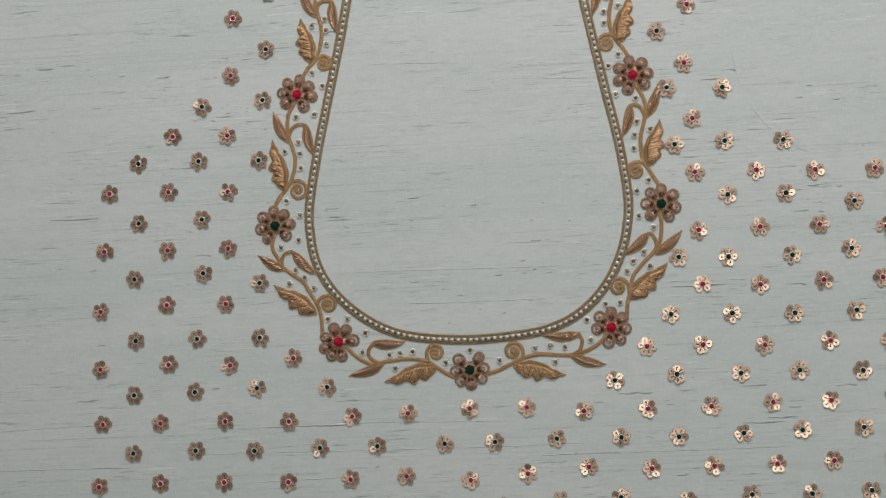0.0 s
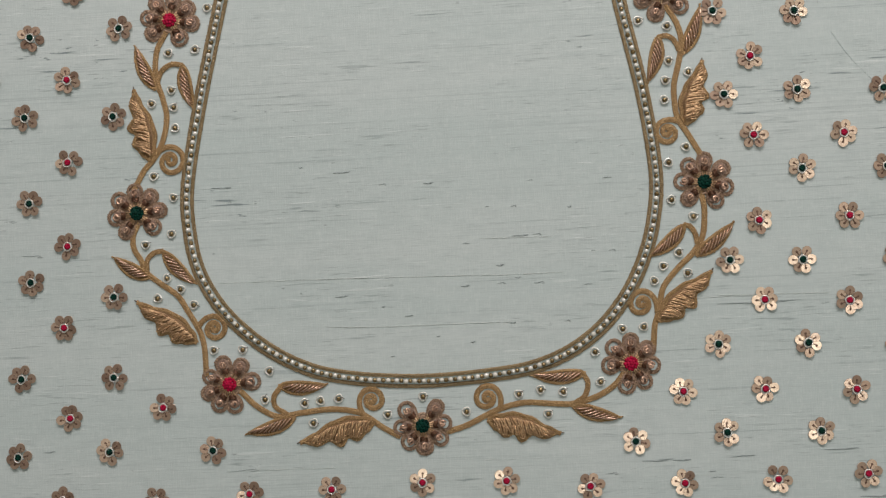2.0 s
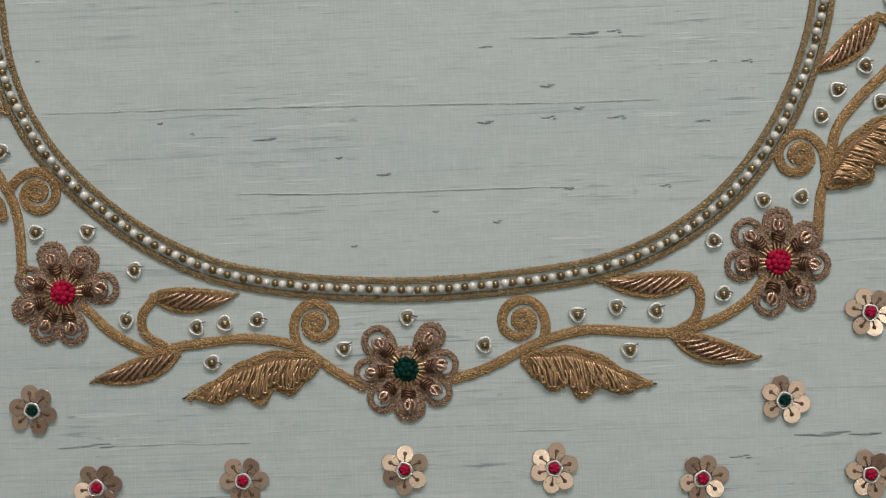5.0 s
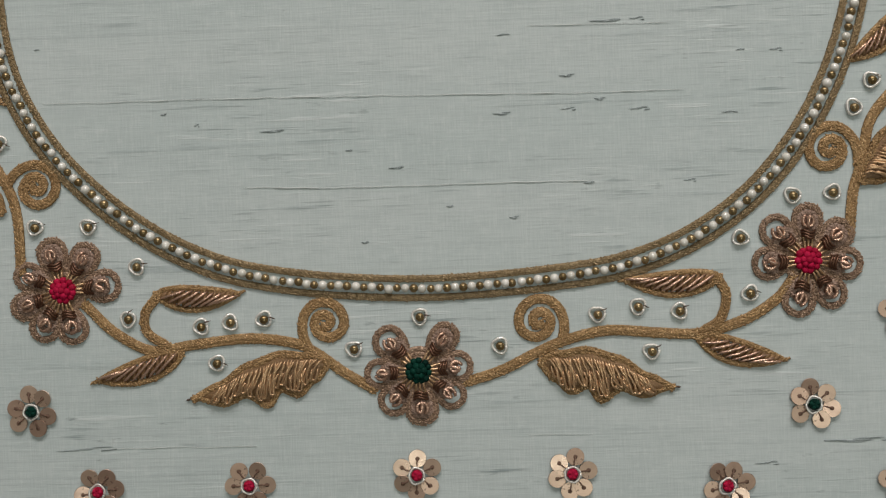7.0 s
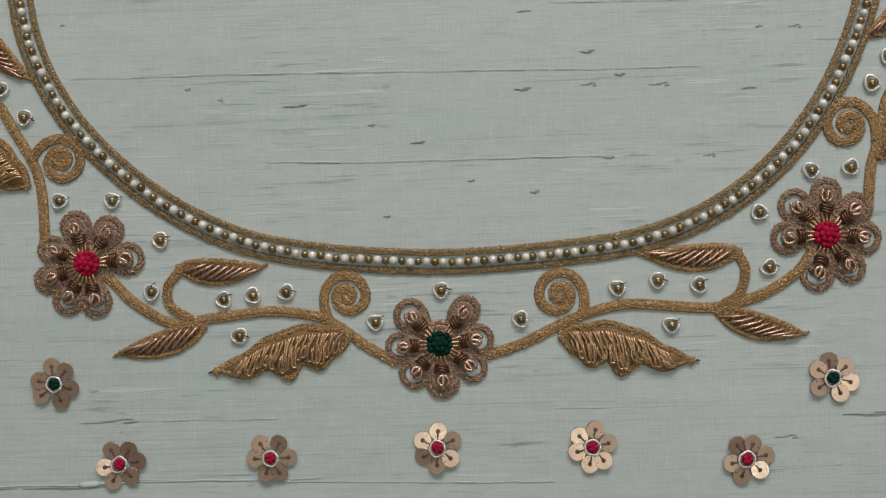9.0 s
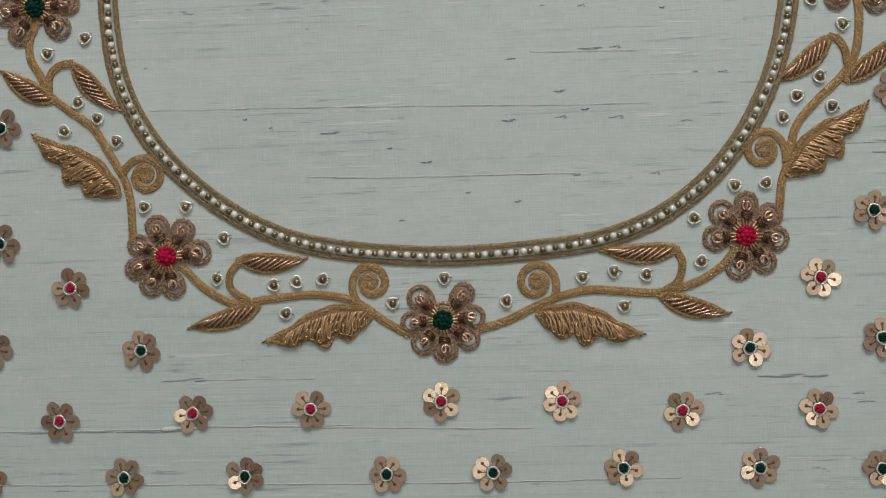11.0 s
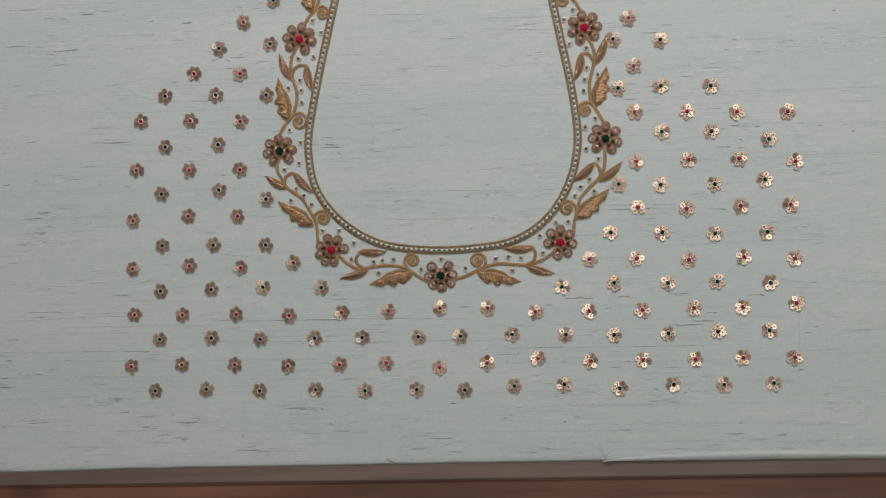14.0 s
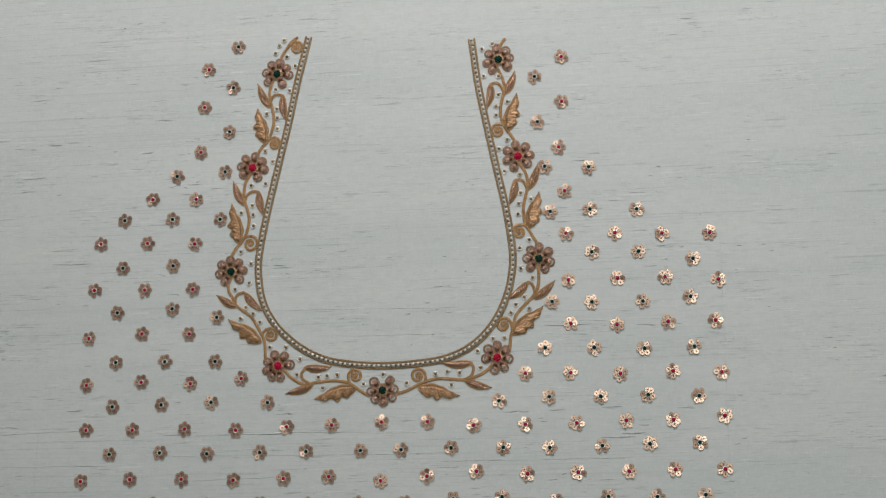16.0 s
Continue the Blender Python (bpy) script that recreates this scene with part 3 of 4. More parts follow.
def small_leaf(parent, base, tip, bend, width=0.0058):
    at, size = leaf_frame(base, tip, bend)
    leaf = under("small_leaf", None, parent, "slim leaf of copper wire edged with gold thread")

    def half(t):
        return 0.5 * width * math.sin(math.pi * min(1, max(0, t)) ** 0.8) ** 0.75
    rim = Soup()
    for sgn in (1, -1):
        rim.chain([at(i / 20, sgn * (half(i / 20) - 0.0004), 0) for i in range(21)], 0.0011, 3)
    rim.chain([at(0.92, 0), at(1.0, 0), at(1.07, 0.0004)], 0.0004, 2)
    under("leaf_edge", rim.mesh("leaf_edge", ZARI), leaf)
    bed = Soup()
    for i in range(16):
        t = 0.1 + 0.8 * i / 15
        w = half(t) * 0.75
        bed.spindle(at(t - 0.05, -w, 0.0003), at(t + 0.05, w, 0.0003), 0.0007)
    under("leaf_padding", bed.mesh("leaf_padding", PADDING), leaf)
    n = 8
    for i in range(n):
        t = 0.07 + 0.62 * i / (n - 1)
        span = 0.29
        a, c = half(t + 0.02) - 0.0009, half(min(0.96, t + span)) - 0.0009
        wire = Soup()
        line = [at(t + span * k / 6 + random.gauss(0, 0.004), -a + (a + c) * k / 6, 0.0006 + 0.0006 * math.sin(math.pi * k / 6)) for k in range(7)]
        wire.tube(line, 0.00027 * random.uniform(0.85, 1.15), 6, 1.0, True, 0.06)
        under("satin_wire", wire.mesh("satin_wire", COPPER), leaf)
    tip_thread(leaf, at)
    return leaf


def profile(table, t):
    """A smooth width from a short table of (along, width)."""
    for (a, u), (b, v) in zip(table, table[1:]):
        if t <= b:
            k = max(0.0, (t - a) / (b - a))
            return u + (v - u) * k * k * (3 - 2 * k)
    return table[-1][1]


LEAF_BACK = [(0, 0.6), (0.12, 2.9), (0.34, 4.9), (0.55, 4.3), (0.8, 1.7), (1, 0.2)]
LEAF_LOBES = [(0, 1.0), (0.14, 3.6), (0.27, 5.7), (0.385, 3.6), (0.49, 6.3), (0.63, 2.7), (0.77, 3.5), (1, 0.3)]


def large_leaf(parent, base, tip, side):
    at, size = leaf_frame(base, tip, 0.0)
    leaf = under("large_leaf", None, parent, "padded three-lobed leaf of looped gold wire")
    out = side
    wide = 0.00104

    def inner(t):
        return wide * profile(LEAF_BACK, t)

    def outer(t):
        return wide * profile(LEAF_LOBES, t)
    # padding: a low dome between both edges
    nu, nv, verts, faces = 48, 7, [], []
    for i in range(nu + 1):
        t = i / nu
        for j in range(nv + 1):
            s = j / nv
            o = out * (outer(t) * s - inner(t) * (1 - s))
            verts.append(at(t, o, 0.0001 + 0.001 * math.sin(math.pi * s) * math.sin(math.pi * min(1, max(0.02, t))) ** 0.5))
    r = nv + 1
    faces = [(i * r + j, i * r + j + 1, (i + 1) * r + j + 1, (i + 1) * r + j) for i in range(nu) for j in range(nv)]
    under("leaf_padding", finish("leaf_padding", verts, faces, PADDING), leaf)
    rim = Soup()
    rim.chain([at(i / 40, -out * (inner(i / 40) - 0.0006)) for i in range(41)], 0.0015, 4, z=0.00045)
    rim.chain([at(i / 70, out * (outer(i / 70) - 0.0004)) for i in range(71)], 0.0012, 3, z=0.0004)
    under("leaf_edge", rim.mesh("leaf_edge", ZARI), leaf)
    n = 34
    for i in range(n):
        t = 0.05 + 0.72 * i / (n - 1)
        lean = 0.13 + 0.04 * math.sin(i * 1.7)
        reach = random.uniform(0.6, 0.86)
        line = []
        for k in range(9):
            s = k / 8
            tt = min(0.97, t + lean * s * (1 - 0.2 * s) + random.gauss(0, 0.003))
            lo, hi = -inner(tt) * 0.64 + 0.0002, outer(tt) * reach - 0.0003
            line.append(at(tt, out * (lo + (hi - lo) * s), 0.0010 + 0.0007 * math.sin(math.pi * (0.15 + 0.8 * s)) + random.uniform(0, 0.00025)))
        # turn back into a short loop at the scalloped edge
        e, q = line[-1], line[-3]
        w = Vector((e.y - q.y, q.x - e.x, 0)).normalized() * 0.0006 * random.choice((1, 1, -1))
        line += [e + (e - q) * 0.15 + w * 0.6, e + w * 1.5, q + w * 1.7, line[-5] + w * 1.2]
        wire = Soup()
        wire.tube(line, 0.0003 * random.uniform(0.85, 1.2), 5, 1.0, True, 0.1)
        under("looped_wire", wire.mesh("looped_wire", BRASS), leaf)
    tip_thread(leaf, at)
    return leaf


SPRAY_LABEL = "gold thread vine with scroll, padded leaf and two slim leaves"


def vine_spray(stem, side, scroll=None, attach=None, large=None, outer=None, inner=None, loop=None):
    x, y = stem[0]
    label = SPRAY_LABEL if large else ("short gold thread vine ending in a scroll" if scroll else "short cut-off gold thread stem")
    spray = empty("vine_spray", pose(0, 0, 0), label, "embroidery", "vine sprays along the neckline")
    soup = Soup()
    first, last = [Vector((*a, 0)) + (Vector((*a, 0)) - Vector((*b, 0))).normalized() * 2.4 for a, b in (stem[:2], stem[:-3:-1])]
    if large:
        stem = [(first.x, first.y), *stem, (last.x, last.y)]
    soup.chain(smooth_line(mm(stem)), 0.0021, 5)
    under("stem", soup.mesh("stem", ZARI), spray)
    if loop:
        soup = Soup()
        soup.chain(smooth_line(mm(loop)), 0.0019, 5, z=0.00035)
        under("leaf_stalk", soup.mesh("leaf_stalk", ZARI), spray)
    if scroll:
        cx, cy, r = scroll
        r = (r - 0.8) * 1.12
        a0 = math.atan2(attach[1] - cy, attach[0] - cx)
        far = math.hypot(attach[0] - cx, attach[1] - cy)
        pts = []
        for i in range(90):
            t = i / 89
            u = 2.25 * t
            q = a0 - side * u * 2 * math.pi
            if u < 0.72:
                k = r * (1 - 0.14 * u / 0.72)
            elif u < 1.05:
                k = r * (0.86 - 0.36 * (u - 0.72) / 0.33)
            else:
                k = r * (0.5 - 0.42 * (u - 1.05) / 1.2)
            if u < 0.22:
                k += (far - r) * (1 - u / 0.22) ** 2
            pts.append(((cx + k * math.cos(q)), (cy + k * math.sin(q))))
        soup = Soup()
        soup.chain(mm(pts), 0.0020, 5, z=0.00024)
        under("scroll", soup.mesh("scroll", ZARI), spray, "tight spiral of gold thread")
    if large:
        large_leaf(spray, *large, side)
    if outer:
        small_leaf(spray, *outer, 0.05 * side)
    if inner:
        small_leaf(spray, *inner, -0.06 * side)
    return spray


vine_spray([(-12.1, -5.5), (-17.2, -2.6), (-23.6, 1.9), (-28.7, 4.2), (-39, 5.3), (-52, 3.9), (-61.2, 2.7), (-69.6, 6.9), (-75.4, 12.3)],
           side=1, scroll=(-21.6, 8.7, 5.4), attach=(-24.6, 2.3), large=[(-20.4, -0), (-52.2, -8.2)], outer=[(-54, 2.2), (-74, -4.1)], inner=[(-60.3, 15.5), (-40.9, 15.6)], loop=[(-57.2, 3.6), (-62.1, 6.8), (-62.6, 11.3), (-59.4, 15.3)])
vine_spray([(12.2, -4.4), (18.6, -2.3), (27.5, 2.1), (33.9, 4.6), (42.7, 6.4), (54.1, 5.7), (62.9, 5.6), (72.9, 8.6), (79.8, 13), (82.8, 16.7)],
           side=-1, scroll=(27, 8.7, 5.6), attach=(31.3, 3.1), large=[(26.8, -0.4), (57.1, -6.4)], outer=[(62.2, 4.6), (81.3, -0.5)], inner=[(67.4, 18.2), (46, 17.5)], loop=[(62.9, 5.8), (67.3, 8.7), (68.6, 14.4), (65.8, 18.9)])
vine_spray([(-91.3, 22.6), (-91.8, 32.4), (-93.6, 39.3), (-98.6, 48), (-102.8, 54.5), (-110.3, 60), (-115.7, 64.4), (-118.2, 69.9), (-120.9, 74.3), (-121.5, 79.6), (-119.6, 84.5)],
           side=1, scroll=(-87.5, 40.6, 5.4), attach=(-94, 41), large=[(-94.9, 34.8), (-120.2, 52.4)], outer=[(-114.6, 62.3), (-129.7, 71.3)], inner=[(-108.5, 73.3), (-95.1, 59.6)], loop=[(-115.7, 64.4), (-115.5, 69.8), (-112.4, 72.9), (-108.1, 73.5)])
vine_spray([(96.2, 29.6), (96.9, 36.9), (98.5, 42.1), (99.5, 47.3), (101.3, 53.5), (107.3, 60.7), (112.7, 65.8), (116.5, 70.9), (118.2, 76.1), (118.7, 85.5), (117.4, 91.8)],
           side=-1, scroll=(92, 46.4, 5.6), attach=(97.9, 42.7), large=[(98.4, 39), (120.9, 59.3)], outer=[(114.8, 65.5), (130, 78.3)], inner=[(110.4, 78.2), (96.1, 65.8)], loop=[(115.5, 69.4), (114.8, 74.1), (112.8, 77.5), (109.9, 78.4)])
vine_spray([(-120.6, 99.8), (-116.2, 107.7), (-111.9, 112.7), (-107.8, 120.3), (-105.9, 129.9), (-107.4, 138.1), (-109.5, 144.6), (-110.4, 151.1), (-109.5, 159.1), (-106.5, 164.8)],
           side=1, scroll=(-104.7, 111.9, 6.2), attach=(-111.2, 113.4), large=[(-113.2, 112.1), (-119.7, 142.7)], outer=[(-110.6, 142.4), (-118.7, 160.5)], inner=[(-98.6, 152.3), (-94.4, 134)], loop=[(-109.9, 144.6), (-107.8, 150), (-103.5, 152.8), (-98.6, 152.3)])
vine_spray([(117.6, 108), (112.6, 116.6), (109.1, 122.4), (108, 128.7), (107.9, 136.6), (110.1, 146), (111.6, 153.8), (110, 161.8), (106.4, 168.2)],
           side=-1, scroll=(104.5, 117.2, 5.2), attach=(109.9, 120.8), large=[(112.1, 119.8), (119.7, 146.6)], outer=[(111.8, 149.4), (119.5, 168.6)], inner=[(102, 157), (97.4, 138.6)], loop=[(110.9, 150.1), (108.5, 155.2), (105.5, 157.2), (101.7, 156.7)])
vine_spray([(-100.9, 180.4), (-96.9, 187.5), (-92, 192.8), (-88.5, 201.8), (-87.3, 210), (-88.8, 218.7), (-90.7, 227), (-90.8, 233.9), (-88.2, 242.1)],
           side=1, scroll=(-86.6, 190.9, 5), attach=(-92, 192.8), large=[(-94.7, 192), (-100.2, 218.6)], outer=[(-91.1, 220.1), (-100.1, 238.3)], inner=[(-80.3, 229.4), (-77.8, 209.7)], loop=[(-90.7, 221.5), (-88.9, 227.9), (-84.9, 230), (-80.3, 228.9)])
vine_spray([(104.4, 182.8), (99.8, 190.9), (94.7, 198.1), (91.7, 205.4), (91.4, 214.3), (93.2, 223.2), (94.6, 229.9), (92.9, 237.6), (89.5, 245)],
           side=-1, scroll=(89, 196.1, 5.3), attach=(94.7, 199), large=[(95.9, 195.4), (103.7, 224.2)], outer=[(94.5, 224.5), (102.6, 241.8)], inner=[(83.7, 233), (81.3, 214.6)], loop=[(93.7, 226.8), (91.1, 231.8), (87.6, 233.8), (83.7, 232.5)])
vine_spray([(-83.4, 255.7), (-80.7, 262.6), (-76.7, 268.4), (-72.6, 272)],
           side=1, scroll=(-69.9, 268.2, 5.1), attach=(-74.5, 270.7), loop=[(-78.5, 265.7), (-74.9, 271.6), (-71.8, 274.3), (-68.6, 276.5)])
vine_spray([(90.5, 258.5), (92.4, 264.8), (95.5, 269.2)],
           side=-1)


# ---- knotted flowers ----
def petal_meshes():
    """Three kinds of petal along +x: a stitched loop, a wire curl inside, dark wraps and a pale stalk."""
    kinds = []
    for kind in range(3):
        def ring(k, shift):
            return [Vector((0.0083 - shift + 0.0037 * k * math.cos(q), 0.0028 * k * math.sin(q) * (1 + 0.22 * math.cos(q)), 0)) for q in [2 * math.pi * i / 40 for i in range(41)]]
        rim = Soup()
        rim.chain(ring(1.02, 0), 0.0013, 4, z=0.0003)
        fill = Soup()
        for k, shift in (((0.68, 0.0003), (0.38, 0.0005), (0.12, 0.0006)), ((0.62, 0.0009), (0.3, 0.0013)), ((0.6, 0.0019), (0.3, 0.0022)))[kind]:
            fill.chain(ring(k, shift), 0.0011, 3, z=0.00035, thick=0.00034)
        curl = Soup()
        turn = (0.4, -0.5, 0.1)[kind]
        line = []
        for i in range(25):
            t = i / 24
            q = turn + 6.0 * t
            k = 0.0015 * (1 - 0.35 * t)
            line.append((0.0086 + k * math.cos(q), k * 0.9 * math.sin(q), 0.0010 + 0.0008 * t))
        line += [(0.0085 - 0.0006 * i, 0.0002 * math.sin(i + turn), 0.0019 - 0.00012 * i) for i in range(1, 4)]
        curl.tube(line, 0.0004, 6, 1, True, 0.12)
        wrap = Soup()
        for i in range(3):
            x = 0.0051 + 0.00062 * i
            w = 0.0014 + 0.0001 * i
            line = [(x + 0.0003 * math.sin(k), w * math.cos(math.pi * k / 8), 0.0005 + 0.0013 * math.sin(math.pi * k / 8)) for k in range(9)]
            wrap.tube(line, 0.00034, 6)
        stalk = Soup()
        for o in (-0.0006, 0.0, 0.0006):
            stalk.tube([(0.002 + 0.0006 * i, o * (1 + 0.15 * i), 0.0009 + 0.0002 * math.sin(i)) for i in range(7)], 0.00028, 5)
        kinds.append((rim.mesh("petal_loop", TARNISH), fill.mesh("petal_filling", ROSE), curl.mesh("wire_curl", COPPER), wrap.mesh("dark_wrap", BRONZE), stalk.mesh("stalk", BRASS)))
    return kinds


PETALS = petal_meshes()


def knot_flower(x, y, floss, turns, kinds):
    """turns: the petals' directions in degrees; kinds: 0 filled, 1 half filled, 2 open to the silk."""
    colour = "crimson" if floss is RED else "bottle green"
    flower = empty("knotted_flower", pose(x / 1000, y / 1000, 0), "seven-petalled copper wire flower with a " + colour + " knotted centre", "embroidery", "knotted flowers along the neckline")
    for turn, kind in zip(turns, kinds):
        rim, fill, curl, wrap, stalk = PETALS[kind]
        petal = under("petal", rim, flower, "brown gold stitched loop")
        petal.matrix_basis = Matrix.LocRotScale((0, 0, 0), Euler((0, 0, radians(turn))), (random.uniform(0.96, 1.04), random.uniform(0.93, 1.07), 1))
        for name, me in (("petal_filling", fill), ("wire_curl", curl), ("dark_wrap", wrap), ("stalk", stalk)):
            under(name, me, petal)
    pad = Soup()
    for radius in (0.0026, 0.0037, 0.0048):
        pad.chain([Vector((radius * math.cos(q), radius * math.sin(q), 0)) for q in [2 * math.pi * i / 30 for i in range(31)]], 0.0011, 3, z=0.00016)
    under("centre_padding", pad.mesh("centre_padding", TARNISH), flower, "brown gold stitches round the centre")
    soup = Soup()
    for ring, count, z in ((0.0, 1, 0.0021), (0.00115, 6, 0.0018), (0.0023, 11, 0.0012)):
        for i in range(count):
            q = 2 * math.pi * (i + random.uniform(-0.2, 0.2)) / count + ring * 900
            soup.ball((ring * math.cos(q), ring * math.sin(q), z), 0.00086 * random.uniform(0.9, 1.15), 0.8, 5, 7)
    under("knotted_centre", soup.mesh("knotted_centre", floss), flower, colour + " floss knots")
    return flower


knot_flower(-0.3, -2.2, GREEN, (136, 52, 5, -37, -86, -130, -175), (2, 0, 2, 2, 0, 2, 2))
knot_flower(-81.2, 16.7, RED, (108, 57, 6, -78, -119, -158, 159), (0, 0, 1, 1, 1, 0, 2))
knot_flower(86.6, 21.7, RED, (89, 40, -6, -55, -102, -175, 136), (0, 0, 2, 1, 2, 1, 2))
knot_flower(-119.3, 89.9, GREEN, (144, 96, 50, 6, -42, -122, -170), (1, 1, 0, 0, 1, 0, 1))
knot_flower(119, 95.9, GREEN, (88, 36, -16, -60, -134, 177, 132), (0, 0, 1, 1, 0, 2, 1))
knot_flower(-103.7, 171.5, RED, (79, 33, -9, -62, -145, 171, 128), (0, 0, 0, 1, 0, 1, 0))
knot_flower(104.2, 175.3, RED, (101, 51, 5, -39, -109, -160, 151), (0, 0, 0, 1, 0, 0, 0))
knot_flower(-85.1, 246.6, GREEN, (121, 78, 32, -5, -63, -141, 170), (1, 0, 0, 1, 0, 1, 1))
knot_flower(90, 252.2, GREEN, (146, 98, 50, 8, -39, -120, -164), (1, 0, 1, 1, 0, 0, 0))


# ---- small ringed beads ----
def ringed_bead_meshes():
    out = []
    for kind in range(4):
        ring = Soup()
        q0 = kind * 1.7
        line = []
        for i in range(25):
            q = 2 * math.pi * i / 24
            k = 0.00165 * (1 + 0.09 * math.cos(3 * q + q0) + 0.05 * math.cos(2 * q - q0))
            line.append((k * math.cos(q), k * math.sin(q), 0.00045 + 0.00012 * math.sin(3 * q + kind)))
        ring.tube(line, 0.00032, 6, 1, False, 0.05)
        drop = Soup()
        drop.ball((0.0001, -0.0001, 0.0007), 0.00105, 0.75, 7, 12)
        tail = Soup()
        tail.tube([(0.0008, 0.0006, 0.0011), (0.0014, 0.0008, 0.0009), (0.0019, 0.0007, 0.0004), (0.0025, 0.0004 + 0.0002 * kind, 0.00012)], 0.00014, 5)
        out.append((ring.mesh("ring", SILVER), drop.mesh("bead", ANTIQUE), tail.mesh("thread_end", NEEDLE)))
    return out


RINGED = ringed_bead_meshes()


def ringed_beads(places):
    for x, y in places:
        turn = random.gauss(0, 0.35)
        one = empty("ringed_bead", Matrix.LocRotScale((x / 1000, y / 1000, 0), Euler((0, 0, turn)), None), "antique gold bead in a silver thread ring on silk", "bead", "ringed beads in the vine")
        ring, drop, tail = random.choice(RINGED)
        under("ring", ring, one, "silver thread ring")
        under("bead", drop, one)
        if random.random() < 0.75:
            under("thread_end", tail, one, "dark thread end")


ringed_beads([(-0, 9.9), (-15, 2.7), (-35.4, 9.7), (-43.1, 9), (-49.8, 8.1), (-46.2, -0.2), (-66.5, 9.9), (-64.4, 21.9), (-75.5, 31.1), (-87.8, 31.1), (18, 3.2), (39.9, 10), (49, 11.7), (58.2, 10.6), (51.9, 1.6), (73.9, 14.4), (71.9, 26.8), (83.5, 36.1), (92.3, 36.7)])
ringed_beads([(-107.2, 61.9), (-101.4, 57.2), (-111.3, 53.6), (-95.9, 50.5), (-116.1, 76.3), (-104.9, 80.7), (107.5, 66.9), (101.1, 61.5), (97.2, 55.5), (111, 58.5)])
ringed_beads([(-103.7, 141.8), (-102.9, 134.4), (-102.4, 125.6), (-112.3, 136.3), (-104.7, 157.7), (-93.2, 158.8), (-112, 105.3), (-103.7, 96.1), (-94, 185), (-87.6, 176.4), (105.8, 146.8), (104.3, 138.6), (103.7, 130.5), (113.7, 141.8), (105.6, 161.3), (93.8, 164), (111.8, 110.7), (104.5, 104.3), (105.2, 88.9), (114, 81.8), (96.1, 188.6), (89.7, 181.6)])
ringed_beads([(-85.2, 218.6), (-84.6, 211.3), (-84.5, 202.6), (-93.3, 214.7), (-86.3, 234.2), (-74.9, 232.9), (-86.7, 263.7), (-83.6, 270.1), (-80, 274.1), (-77.5, 260.6), (-70.6, 253), (89.7, 224.2), (87.9, 215.3), (87.8, 208.2), (96.6, 218.6), (89.9, 239.1), (78.5, 239.5), (77.4, 261.3), (85.3, 265.1)])


# ---- sequin flowers ----
def sequin_meshes():
    """A cupped disc with a hole, and the stitch that holds it."""
    verts, faces, n = [], [], 20
    for r, z in ((0.0005, -0.00006), (0.0005, 0.00005), (0.00198, 0.00005), (0.00203, 0.0), (0.00198, -0.00006)):
        verts += [(r * math.cos(2 * math.pi * i / n), r * math.sin(2 * math.pi * i / n), z) for i in range(n)]
    for k in range(5):
        for i in range(n):
            j = (i + 1) % n
            faces.append((k * n + i, k * n + j, (k + 1) % 5 * n + j, (k + 1) % 5 * n + i)[::-1])
    disc = finish("sequin", verts, faces, SEQUIN, False)
    soup = Soup()
    soup.tube([(0.0001, 0, -0.0001), (-0.0002, 0, 0.0002), (-0.0011, 0.0001, 0.00032), (-0.0021, 0, 0.0002)], 0.00019, 5)
    soup.ball((0.0, 0, -0.0001), 0.00058, 0.4, 5, 9)
    return disc, soup.mesh("stitch", STITCH)


SEQUIN_DISC, SEQUIN_STITCH = sequin_meshes()


def centre_meshes(floss):
    out = []
    for kind in range(4):
        ring = Soup()
        line = []
        for i in range(25):
            q = 2 * math.pi * i / 24
            k = 0.00168 * (1 + (0.24 if kind % 2 else 0.12) * max(0, math.cos(q + 1.4 + kind * 0.3)) ** 3 + 0.04 * math.cos(2 * q + kind) + 0.05 * math.cos(5 * q + kind))
            line.append((k * math.cos(q), k * math.sin(q), 0.0012 + 0.0001 * math.sin(2 * q)))
        ring.tube(line, 0.00025, 6, 1, False, 0.05)
        dome = Soup()
        dome.ball((0, 0, 0.0012), 0.00135, 0.62, 6, 10)
        for i in range(5):
            q = i * 1.26 + kind
            dome.ball((0.0007 * math.cos(q), 0.0007 * math.sin(q), 0.0017), 0.00055, 0.7, 4, 7)
        out.append((ring.mesh("purl_ring", SILVER), dome.mesh("centre_bead", floss)))
    return out


CENTRES = {RED.name: centre_meshes(RED), GREEN.name: centre_meshes(GREEN)}


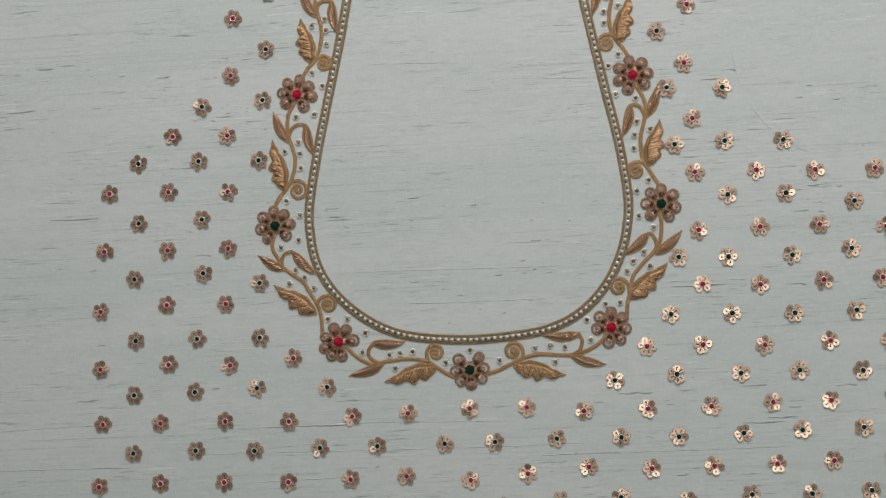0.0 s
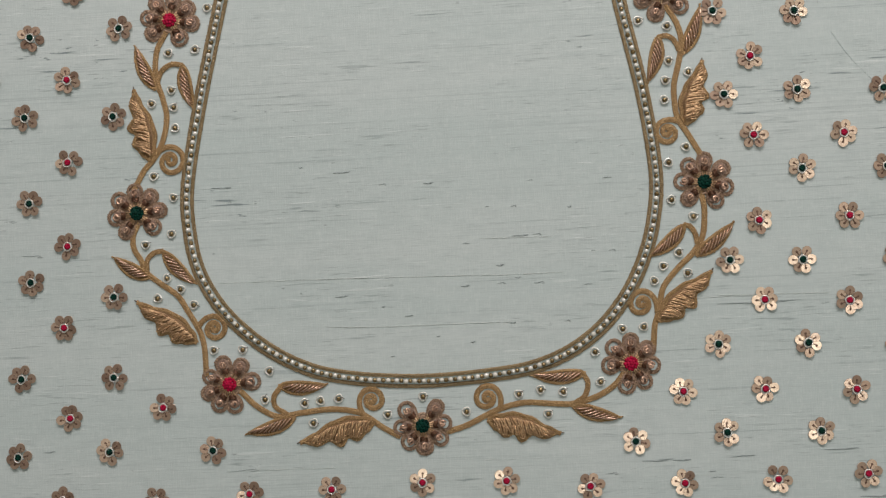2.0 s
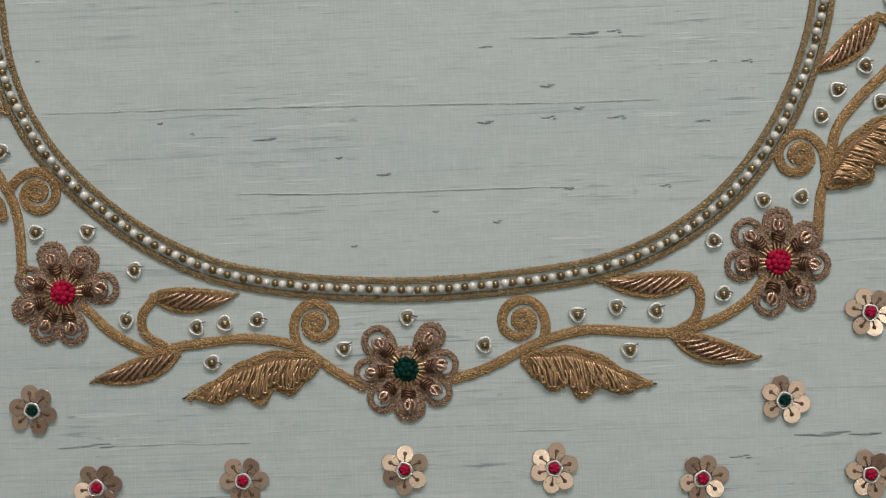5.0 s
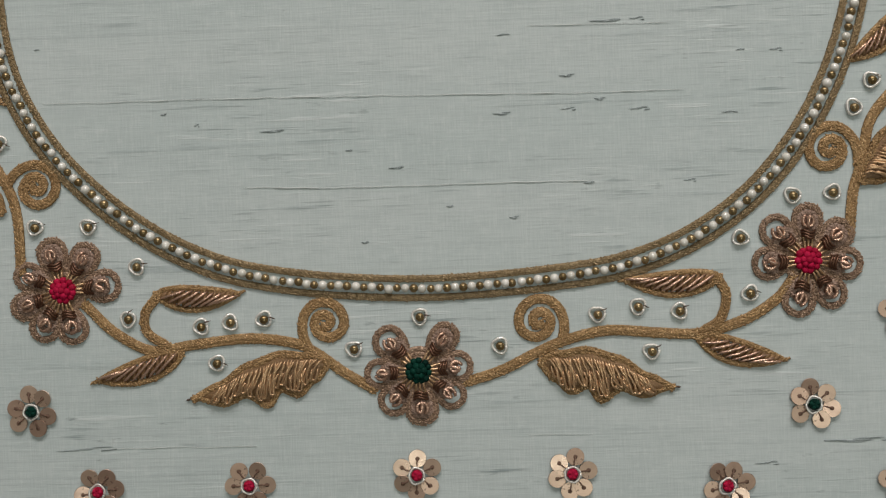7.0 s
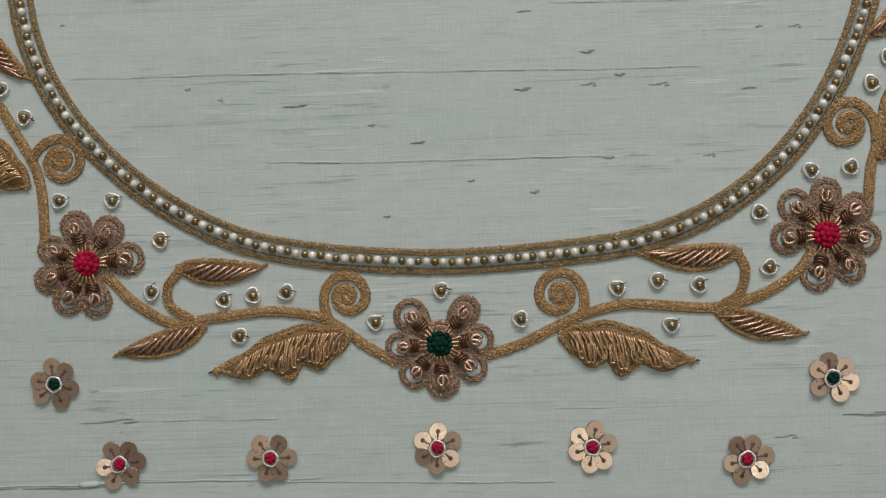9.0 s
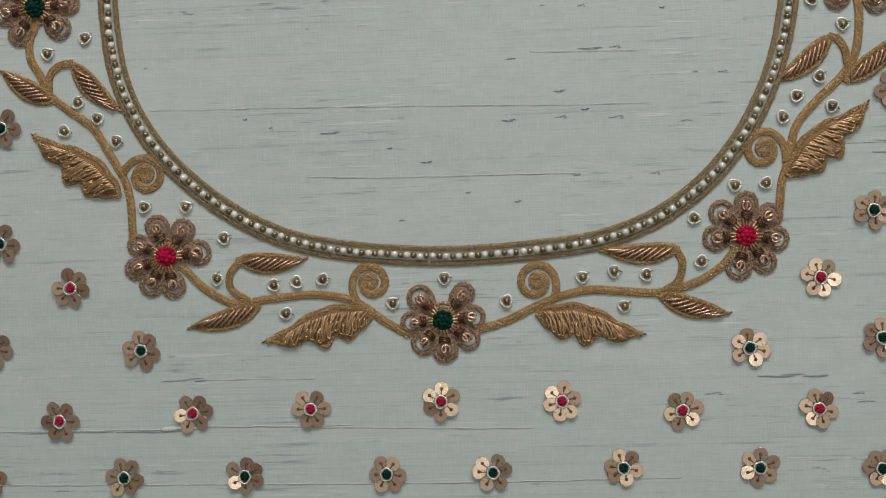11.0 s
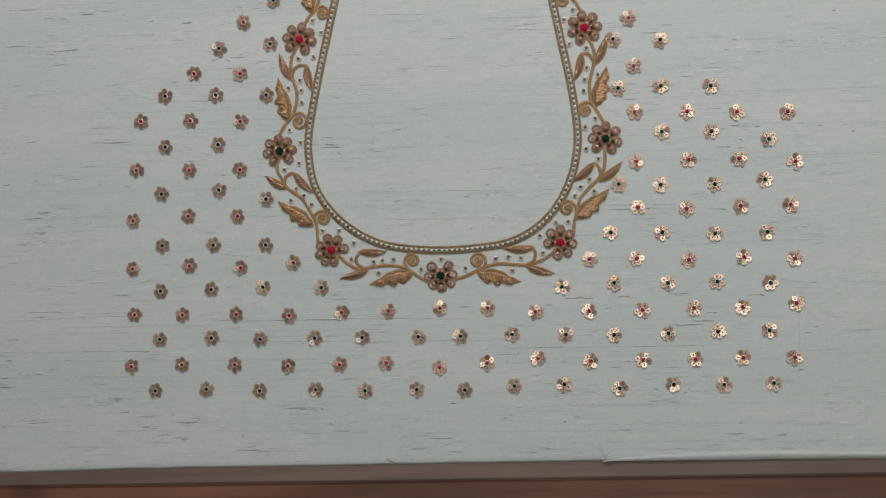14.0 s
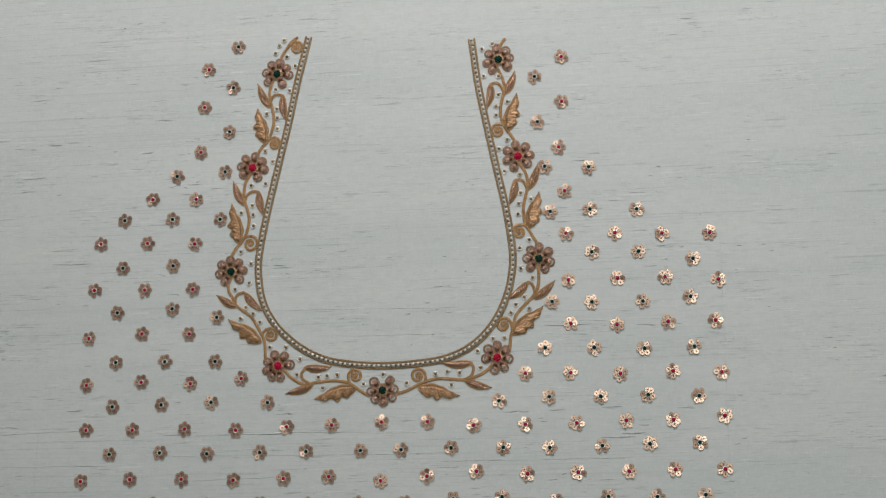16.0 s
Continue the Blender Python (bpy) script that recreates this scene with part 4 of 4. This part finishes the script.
def sequin_row(floss, places):
    colour = "crimson" if floss is RED else "green"
    for x, y in places:
        flower = empty("sequin_flower", pose(x / 1000, y / 1000, 0), "six-petalled copper sequin flower with a " + colour + " centre in a silver ring", "sequin flower", "sequin flowers scattered on the cloth")
        turn = random.gauss(0, 9) + (30 if random.random() < 0.3 else 0)
        for i in range(6):
            q = radians(turn + 60 * i + random.gauss(0, 5.5))
            r = 0.0038 + random.gauss(0, 0.00022)
            place = Matrix.Translation((r * math.cos(q), r * math.sin(q), 0.00055 + 0.0001 * (i % 2) + random.uniform(0, 0.0001)))
            tilt = Matrix.Rotation(q, 4, "Z") @ Matrix.Rotation(radians(-3 + random.gauss(0, 4.5)), 4, "Y") @ Matrix.Rotation(radians(random.gauss(2, 3)), 4, "X")
            disc = under("sequin", SEQUIN_DISC, flower)
            disc.matrix_basis = place @ tilt
            under("stitch", SEQUIN_STITCH, disc)
        ring, dome = random.choice(CENTRES[floss.name])
        spin = Matrix.Rotation(random.uniform(-0.5, 0.5), 4, "Z")
        under("purl_ring", ring, flower, "silver thread ring").matrix_basis = spin
        under("centre_bead", dome, flower, colour + " floss knot").matrix_basis = spin


sequin_row(GREEN, [(-116.7, 269.9)])
sequin_row(RED, [(-140.4, 252.2)])
sequin_row(GREEN, [(-120.2, 236.7)])
sequin_row(RED, [(-143.4, 221.3)])
sequin_row(RED, [(138.5, 252.7)])
sequin_row(GREEN, [(117.8, 237.7)])
sequin_row(RED, [(138.3, 217.3)])
sequin_row(GREEN, [(119.5, 201.8)])
sequin_row(GREEN, [(-122.8, 200.9)])
sequin_row(RED, [(-145.6, 185.2), (135.4, 181.5)])
sequin_row(GREEN, [(-164.3, 166.3), (-125.6, 168.9), (124.5, 166.8), (157.8, 165.6)])
sequin_row(RED, [(-183.5, 148.2), (-148.5, 147.6), (139.3, 147.5)])
sequin_row(GREEN, [(-205.9, 131.8), (-167.2, 132), (-128.9, 131.3), (128.1, 131.9), (158.1, 133), (193, 132.4)])
sequin_row(RED, [(-224.9, 113.4), (-186.9, 113.3), (-148.8, 112.3), (139.7, 114.7), (176.4, 114.5), (211.2, 113.6), (246.4, 113.5)])
sequin_row(GREEN, [(-206.3, 94.1), (-165.8, 95.3), (158.9, 100.3), (193.4, 100.2), (233.5, 94.1)])
sequin_row(RED, [(-228.8, 77), (-188.1, 76.6), (-149.5, 76.6), (140.8, 79.4), (177.5, 80.3), (212.7, 80.7), (251.5, 78.3)])
sequin_row(GREEN, [(-209.7, 59), (-165.7, 61.6), (-129.9, 54.6), (128.3, 63.3), (158, 62.7), (195.8, 62.7), (230.8, 65.7)])
sequin_row(RED, [(-231.9, 39.2), (-189.3, 42.4), (-151.6, 42.1), (142, 46.6), (176.3, 45.5), (213.9, 47.3), (248.4, 47.9)])
sequin_row(GREEN, [(-209.6, 20.4), (-170.4, 20.7), (-130.6, 20.6), (122.6, 28.8), (159.1, 28.6), (196.1, 27.7), (232.4, 28.7)])
sequin_row(RED, [(-232.7, 3), (-188.8, 5.1), (-149.7, 3.8), (-109.7, 7.5), (107.6, 9.7), (141.1, 10), (177.9, 9.1), (216.3, 10.7), (251.5, 9.8)])
sequin_row(GREEN, [(-211.3, -13.6), (-172.4, -12.3), (-133, -10.6), (-88.9, -10.9), (87.6, -10.4), (125, -7.5), (163.1, -7.5), (197.7, -6.6), (234.7, -7.4)])
sequin_row(RED, [(-231.7, -31.5), (-194.8, -31.4), (-153.5, -30.8), (-113.4, -31.6), (-73.8, -29.3), (-39.1, -28), (-1, -25.8), (33.9, -25.7), (68.4, -28.5), (107.1, -27.9), (145, -27), (181.4, -25.3), (215.5, -24.8), (252.7, -21.9)])
sequin_row(GREEN, [(-212.5, -49.8), (-172.7, -48.7), (-135.5, -49.4), (-94.3, -48.3), (-58.6, -47.7), (-17, -47), (13.9, -46.4), (51.5, -45), (90.4, -44.8), (124.9, -45), (163.4, -43.6), (198.1, -42.2), (234, -41.2)])
sequin_row(RED, [(-234.8, -70.4), (-195.6, -68.8), (-155.1, -68.5), (-114.6, -69), (-75.7, -67.9), (-41, -66.3), (-1.6, -69.4), (33.3, -65.8), (70.3, -62.2), (108.2, -63.9), (145.4, -62.8), (182.6, -62.1), (215.9, -60.7), (251.6, -60.4)])
sequin_row(GREEN, [(-216.4, -88.6), (-177, -86.9), (-136.2, -87.8), (-93.7, -86.5), (-56.8, -87), (-18.4, -85.7), (17, -85.8), (53, -82.5), (89.1, -80.9), (128.8, -83.4), (167, -80.2), (202.4, -80.2), (237.1, -78.7)])
